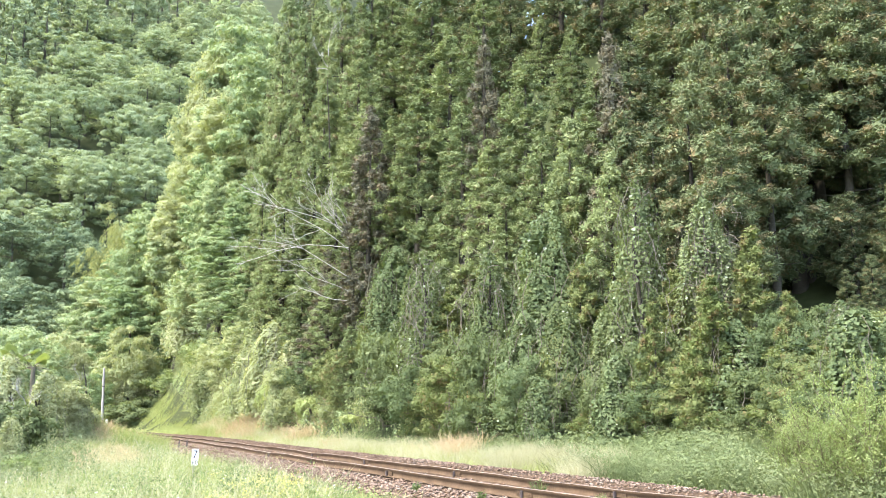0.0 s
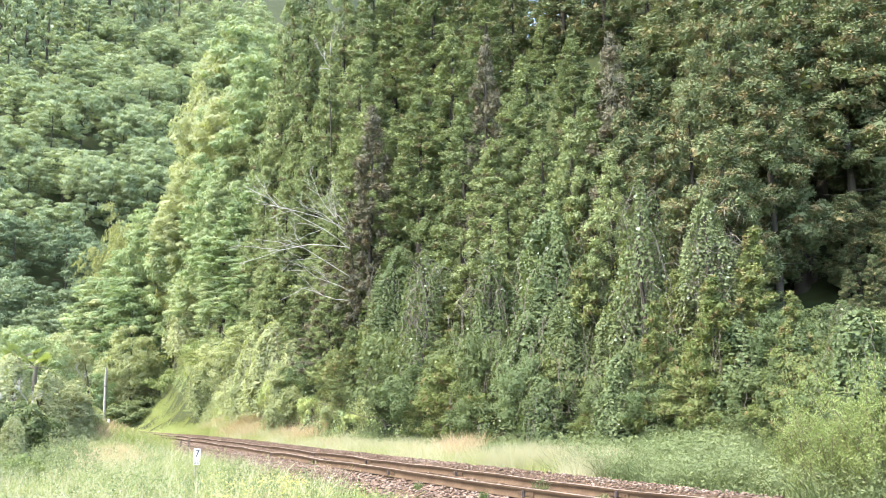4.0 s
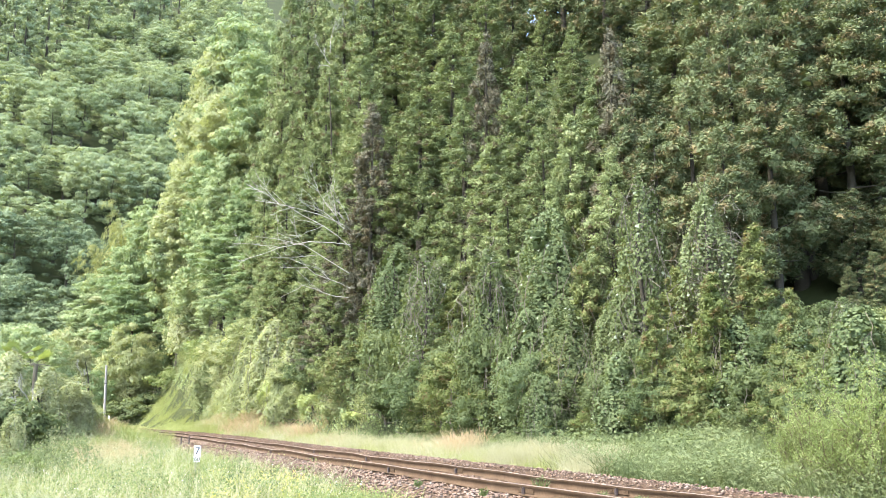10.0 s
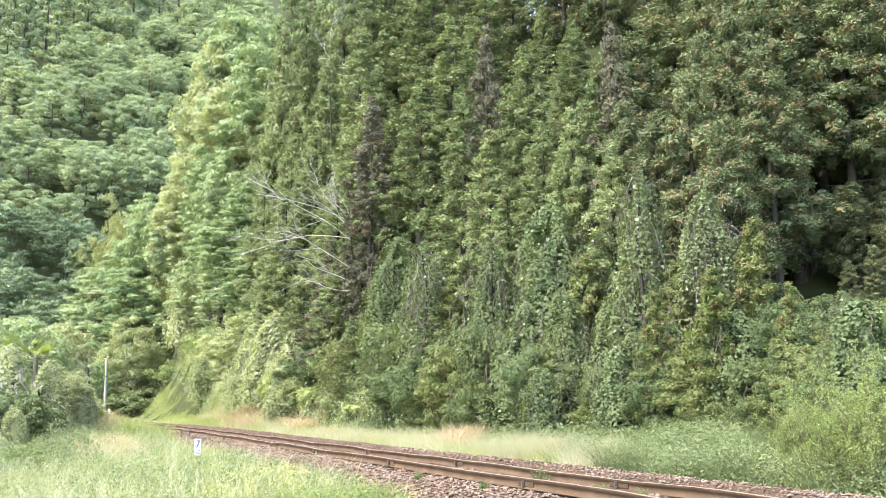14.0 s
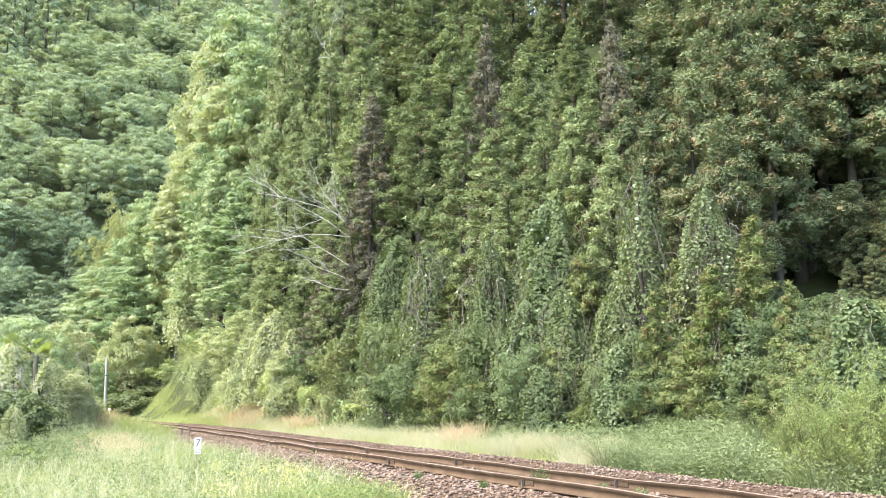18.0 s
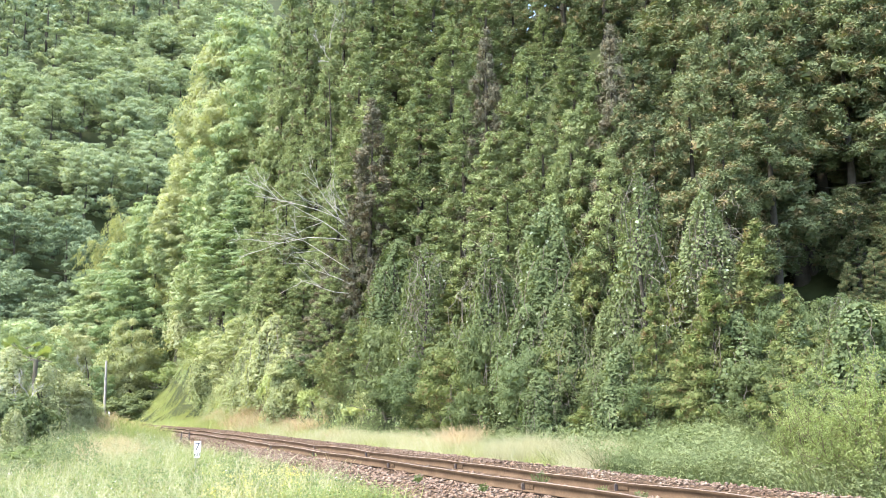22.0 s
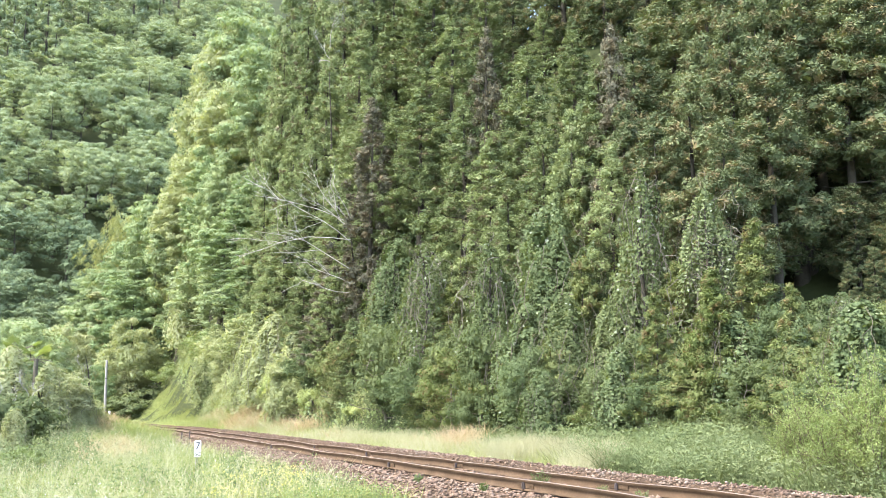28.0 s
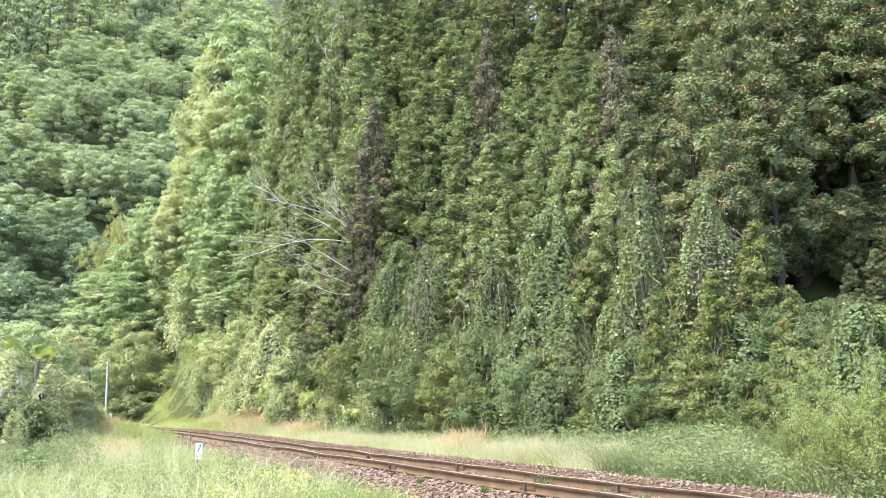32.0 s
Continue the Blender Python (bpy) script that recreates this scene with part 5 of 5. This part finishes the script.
blade_field("crest_grass", "tall dry orange grass on the bank's crest", 3600, 35, 46, -4.6, -2.0, 0.95, 0.022, ORANGE, 118, patch=0.3, keep=-0.15)
blade_field("dry_grass", "patch of dry orange grass on the near bank", 2600, 19, 29, -5.8, -3.9, 0.70, 0.011, ORANGE, 119, patch=0.4, keep=-0.15)

blade_field("foot_grass", "yellow-green grass climbing the foot of the slope", 14000, 26, 66, 3.4, 6.0, 0.60, 0.018, GRASS, 120, lean=0.25)
blade_field("foot_grass", "cream and orange dry grass on the slope's foot", 7000, 30, 54, 3.4, 5.6, 0.70, 0.015, ORANGE, 121, patch=0.25, keep=-0.1)
blade_field("foot_grass", "creamy seeding grass on the slope's foot", 8000, 26, 56, 3.2, 5.4, 0.70, 0.014, STRAW, 122, patch=0.3, keep=-0.2)
blade_field("bank_grass", "pale seeding grass among the bank's weeds", 3600, 6, 40, -11, -2.4, 0.5, 0.009, STRAW, 123, 1.3, patch=0.35, keep=-0.1)
blade_field("curve_grass", "tall dull green grass where the line leaves the valley", 64000, 52, 96, 2.2, 10.0, 0.34, 0.018, MOUND, 124, lean=0.25)
blade_field("curve_grass", "rough grass beside the bending line", 9000, 56, 96, 0.8, 3.2, 0.55, 0.026, MOUND, 130)
weed_field("curve_weeds", "grey-green leafy scrub on the mound", 13000, 60, 94, 4.4, 10.5, 1.2, 0.085, PALE_TIER, 125, 1.0, 0.25, -0.15, 12)


# ---- things beside the line ----
def numerals(text, size, at, mat, parent):
    cu = bpy.data.curves.new("numerals", "FONT")
    cu.body, cu.size, cu.align_x, cu.align_y, cu.extrude = text, size, "CENTER", "CENTER", 0.001
    cu.offset = size * 0.012
    tmp = new("numerals", cu)
    me = bpy.data.meshes.new_from_object(tmp.evaluated_get(bpy.context.evaluated_depsgraph_get()))
    bpy.data.objects.remove(tmp)
    me.materials.clear()
    me.materials.append(mat)
    ob = new("numerals", me)
    ob.parent, ob.matrix_basis = parent, at
    return tagged(ob, "black painted " + text)


def distance_marker():
    x, y = -6.05, 22.3
    g = gz(x, y)
    ob = tagged(new("distance_marker"), "small white line-side marker plate lettered 7 and 60 in the grass", "sign")
    ob.matrix_basis = pose(x, y, g, 0, 0, 10)
    part("post", tube([(0, 0.03, -0.2), (0, 0.03, 0.3), (0, 0.03, 0.72)], [0.03, 0.03, 0.03], 8), CONCRETE, ob)
    z = 0.055 - g
    plate = box("plate", (0.155, 0.03, 0.39), pose(0.02, 0, z), WHITE, ob, "white enamelled plate", 0.006)
    numerals("7", 0.27, pose(0, -0.019, 0.06, 90), BLACK, plate)
    numerals("60", 0.15, pose(0, -0.019, -0.125, 90), BLACK, plate)


distance_marker()


def stake(x, y, z, h, name="stake", label="short black stake at the ballast's edge"):
    ob = tagged(new(name), label, "stake", "stakes by the ballast")
    ob.matrix_basis = pose(x, y, z)
    part("shaft", tube([(0, 0, -0.1), (0.01, 0, h * 0.6), (0.015, 0, h)], [0.032, 0.03, 0.028], 7), IRON, ob)
    box("cap", (0.07, 0.07, 0.02), pose(0.015, 0, h), IRON, ob, bevel=0.006)


stake(-10.34, 35.8, -0.06, 0.19)
stake(-10.20, 36.4, -0.06, 0.20)


def utility_pole():
    x, y = -30.0, 80.0
    g = gz(x, y)
    ob = tagged(new("utility_pole"), "thin weathered grey pole beyond the grass", "pole")
    ob.matrix_basis = pose(x, y, g, 0, -1.6, 0)
    h = 5.35 - g
    part("shaft", tube([(0, 0, -0.3), (0, 0, h * 0.5), (0, 0, h)], [0.13, 0.115, 0.095], 10), CONCRETE, ob)
    part("cap", tube([(0, 0, h - 0.02), (0, 0, h + 0.05)], [0.11, 0.04], 10), CONCRETE, ob)
    part("band", tube([(0, 0, h * 0.72), (0, 0, h * 0.72 + 0.06)], [0.125, 0.125], 10), IRON, ob)
    mk = tagged(new("marker_post"), "short pale post beside the pole", "post")
    mk.matrix_basis = pose(x + 0.6, y - 0.6, gz(x + 0.6, y - 0.6))
    part("shaft", tube([(0, 0, -0.2), (0, 0, 0.8), (0, 0, 1.35)], [0.10, 0.10, 0.09], 8), WHITE, mk)


utility_pole()


def slab():
    x, y = 5.20, 12.50
    bm = bmesh.new()
    bmesh.ops.create_cube(bm, size=1.0, matrix=Matrix.Diagonal((0.70, 0.34, 0.16, 1)))
    bmesh.ops.bevel(bm, geom=bm.edges[:], offset=0.025, segments=2, affect="EDGES")
    bmesh.ops.subdivide_edges(bm, edges=bm.edges[:], cuts=2, use_grid_fill=True)
    for v in bm.verts:
        v.co += Vector((noise.noise(v.co * 5), noise.noise(v.co * 5 + Vector((3, 1, 0))), noise.noise(v.co * 6))) * 0.03
    me = bpy.data.meshes.new("concrete_slab")
    bm.to_mesh(me)
    bm.free()
    me.materials.append(CONCRETE)
    ob = tagged(new("concrete_slab", me), "broken pale concrete slab under the shrub", "slab")
    ob.matrix_basis = pose(x, y, gz(x, y) + 0.06, 3, -3, 24)


slab()


# ---- small weeds on the track ----
def track_weed(s, o, h, spread, seed):
    r = np.random.default_rng(seed)
    n = 46
    a = r.uniform(0, 2 * np.pi, n)
    out = np.column_stack([np.cos(a), np.sin(a), np.zeros(n)])
    p = out * r.random((n, 1)) * spread * 0.5
    d = unit(out * r.uniform(0.1, 0.9, (n, 1)) + np.array([0, 0, 1.0]))
    ob = tagged(new("track_weed"), "small green weed tuft among the ballast stones", "weed", "weeds on the track")
    q = place(s, o)
    ob.matrix_basis = pose(q.x, q.y, -0.19)
    part("blade_tuft", blades(p, d, unit(np.cross(d, scatter(n, r))), h * r.uniform(0.6, 1.2, n), 0.013, 0.05), WEED, ob)
    k = 30
    c = scatter(k, r) * spread * 0.6 + np.array([0, 0, h * 0.5])
    tagged(part("leaf_tuft", slivers(c, scatter(k, r), unit(scatter(k, r) + np.array([0, 0, 1.2])), 0.05 * r.uniform(0.6, 1.3, k), 0.03 * r.uniform(0.7, 1.2, k)), WEED, ob), kind="stuff")


for i, (s, o, h, w) in enumerate(TRACK_WEEDS):
    track_weed(s, o, h, w, 200 + i)


# ---- birds that dart past ----
FEATHER = grainy("brown_feathers", [(0.09, 0.06, 0.04), (0.16, 0.115, 0.08), (0.25, 0.19, 0.14)], 18.0, 0.8, 0.2)
PALE_FEATHER = grainy("pale_underwing", [(0.17, 0.13, 0.10), (0.25, 0.20, 0.16), (0.33, 0.28, 0.23)], 18.0, 0.8, 0.2)


def bird():
    ob = tagged(new("small_bird"), "small brown bird in flight with spread wings", "bird", "birds crossing the line")
    t = np.linspace(0, 1, 9)
    rad = np.array([0.004, 0.017, 0.022, 0.028, 0.031, 0.028, 0.02, 0.012, 0.006])
    part("body", tube(np.column_stack([0.075 - 0.15 * t, 0 * t, 0.006 * np.sin(t * 3)]), rad, 10), FEATHER, ob)
    part("beak", tube([(0.074, 0, 0), (0.088, 0, -0.003)], [0.005, 0.001], 6), IRON, ob)
    k = np.linspace(-0.02, 0.02, 5)
    n = 5
    p = np.column_stack([np.full(n, -0.065), k * 0.4, np.zeros(n)])
    d = unit(np.column_stack([np.full(n, -1.0), k * 7, np.zeros(n)]))
    part("tail", blades(p, d, np.tile([[0.0, 0, 1]], (n, 1)), 0.075, 0.018, 0.05), FEATHER, ob)
    wings = []
    for side in (1, -1):
        m = 11
        q = np.linspace(0, 1, m)
        p = np.column_stack([0.03 - 0.02 * q, np.zeros(m) + q * 0.075, 0 * q])
        d = unit(np.column_stack([-1.0 + 0.75 * q, 0.12 + 0.95 * q, 0 * q]))
        p[:, 1] *= side
        d[:, 1] *= side
        w = part("wing", blades(p, d, np.tile([[0.0, 0, 1]], (m, 1)), 0.06 + 0.045 * q, 0.03, 0.06), PALE_FEATHER, ob, "pale brown spread wing")
        wings.append((w, side))
    return ob, wings


def flight(ob, wings, rows, beat):
    """rows: seconds and place; the bird faces the way it flies."""
    keys = []
    for i, (t, p) in enumerate(rows):
        keys.append((t, pose(*p, 20, -8, 172)))
    walk(ob, keys)
    t0, t1 = rows[1][0], rows[-2][0]
    for w, side in wings:
        seq = [(0, pose(0, 0.018 * side, 0.01, 0))]
        n = max(4, int((t1 - t0) / 0.0667))
        for k in range(n + 1):
            seq.append((t0 + (t1 - t0) * k / n, pose(0, 0.018 * side, 0.01, side * (40 if k % 2 else -25) * beat)))
        seq.append((32, pose(0, 0.018 * side, 0.01, 0)))
        walk(w, seq)


# ---- wind ----
def sway(ob, deg, phase):
    """Rocks a plant about its foot, in gusts."""
    base = ob.matrix_basis.copy()
    rows = []
    for k in range(65):
        t = k * 0.5
        gust = 0.55 + 0.45 * math.sin(0.45 * t + 0.6 * phase)
        a = deg * gust * (math.sin(2.1 * t + phase) + 0.5 * math.sin(3.7 * t + 2.3 * phase))
        b = deg * 0.6 * gust * math.sin(1.7 * t + 1.7 * phase)
        loc, rot, _ = base.decompose()
        rows.append((t, Matrix.Translation(loc) @ Euler((radians(b), radians(a), 0)).to_matrix().to_4x4() @ rot.to_matrix().to_4x4()))
    walk(ob, rows)


def motions():
    for i, ob in enumerate(kudzus + big_kudzus + creepers + bank_creepers + snags + cypresses + shrubs + foot_shrubs + willows):
        sway(ob, 0.35 + 0.25 * ((i * 7) % 5) / 5, i * 1.3)
    for i, ob in enumerate(thickets + low_limes + low_broads):
        sway(ob, 0.22 + 0.14 * ((i * 3) % 5) / 5, i * 1.7)
    for i, ob in enumerate(cedars + dark_cedars + limes + broads + tiered + bamboos):
        sway(ob, 0.16, i * 0.9)
    for offset, rows in ((0.0, [(0, (8.958, 5.2, 2.422)), (10.9, (4.391, 5.2, 2.816)), (11.2, (1.624, 5.2, 2.962)), (11.3, (0.79, 5.2, 3.072)), (11.4, (0.039, 5.2, 3.165)), (11.5, (-1.113, 5.2, 3.491)), (11.6, (-2.166, 5.2, 3.867)), (11.9, (-5.483, 5.2, 4.826)), (32, (-12.336, 5.2, 6.423))]), (1.0, [(0, (10.361, 5.6, 2.456)), (10.9, (6.008, 5.6, 2.801)), (11.3, (2.084, 5.6, 3.074)), (11.4, (1.091, 5.6, 3.192)), (11.5, (-0.061, 5.6, 3.48)), (11.6, (-1.166, 5.6, 3.839)), (12.0, (-5.92, 5.6, 5.209)), (32, (-13.702, 5.6, 6.84))]), (1.5, [(0, (-2.824, 46.0, 11.349)), (8.9, (-2.529, 43.0, 10.847)), (9.0, (-2.135, 37.5, 9.864)), (9.1, (-1.748, 37.0, 10.369)), (9.2, (-3.015, 37.5, 11.385)), (9.3, (-4.475, 44.0, 13.786)), (32, (-5.094, 47.0, 14.819))])):
        ob, wings = bird()
        flight(ob, wings, rows, 1.0 - 0.2 * offset)


motions()
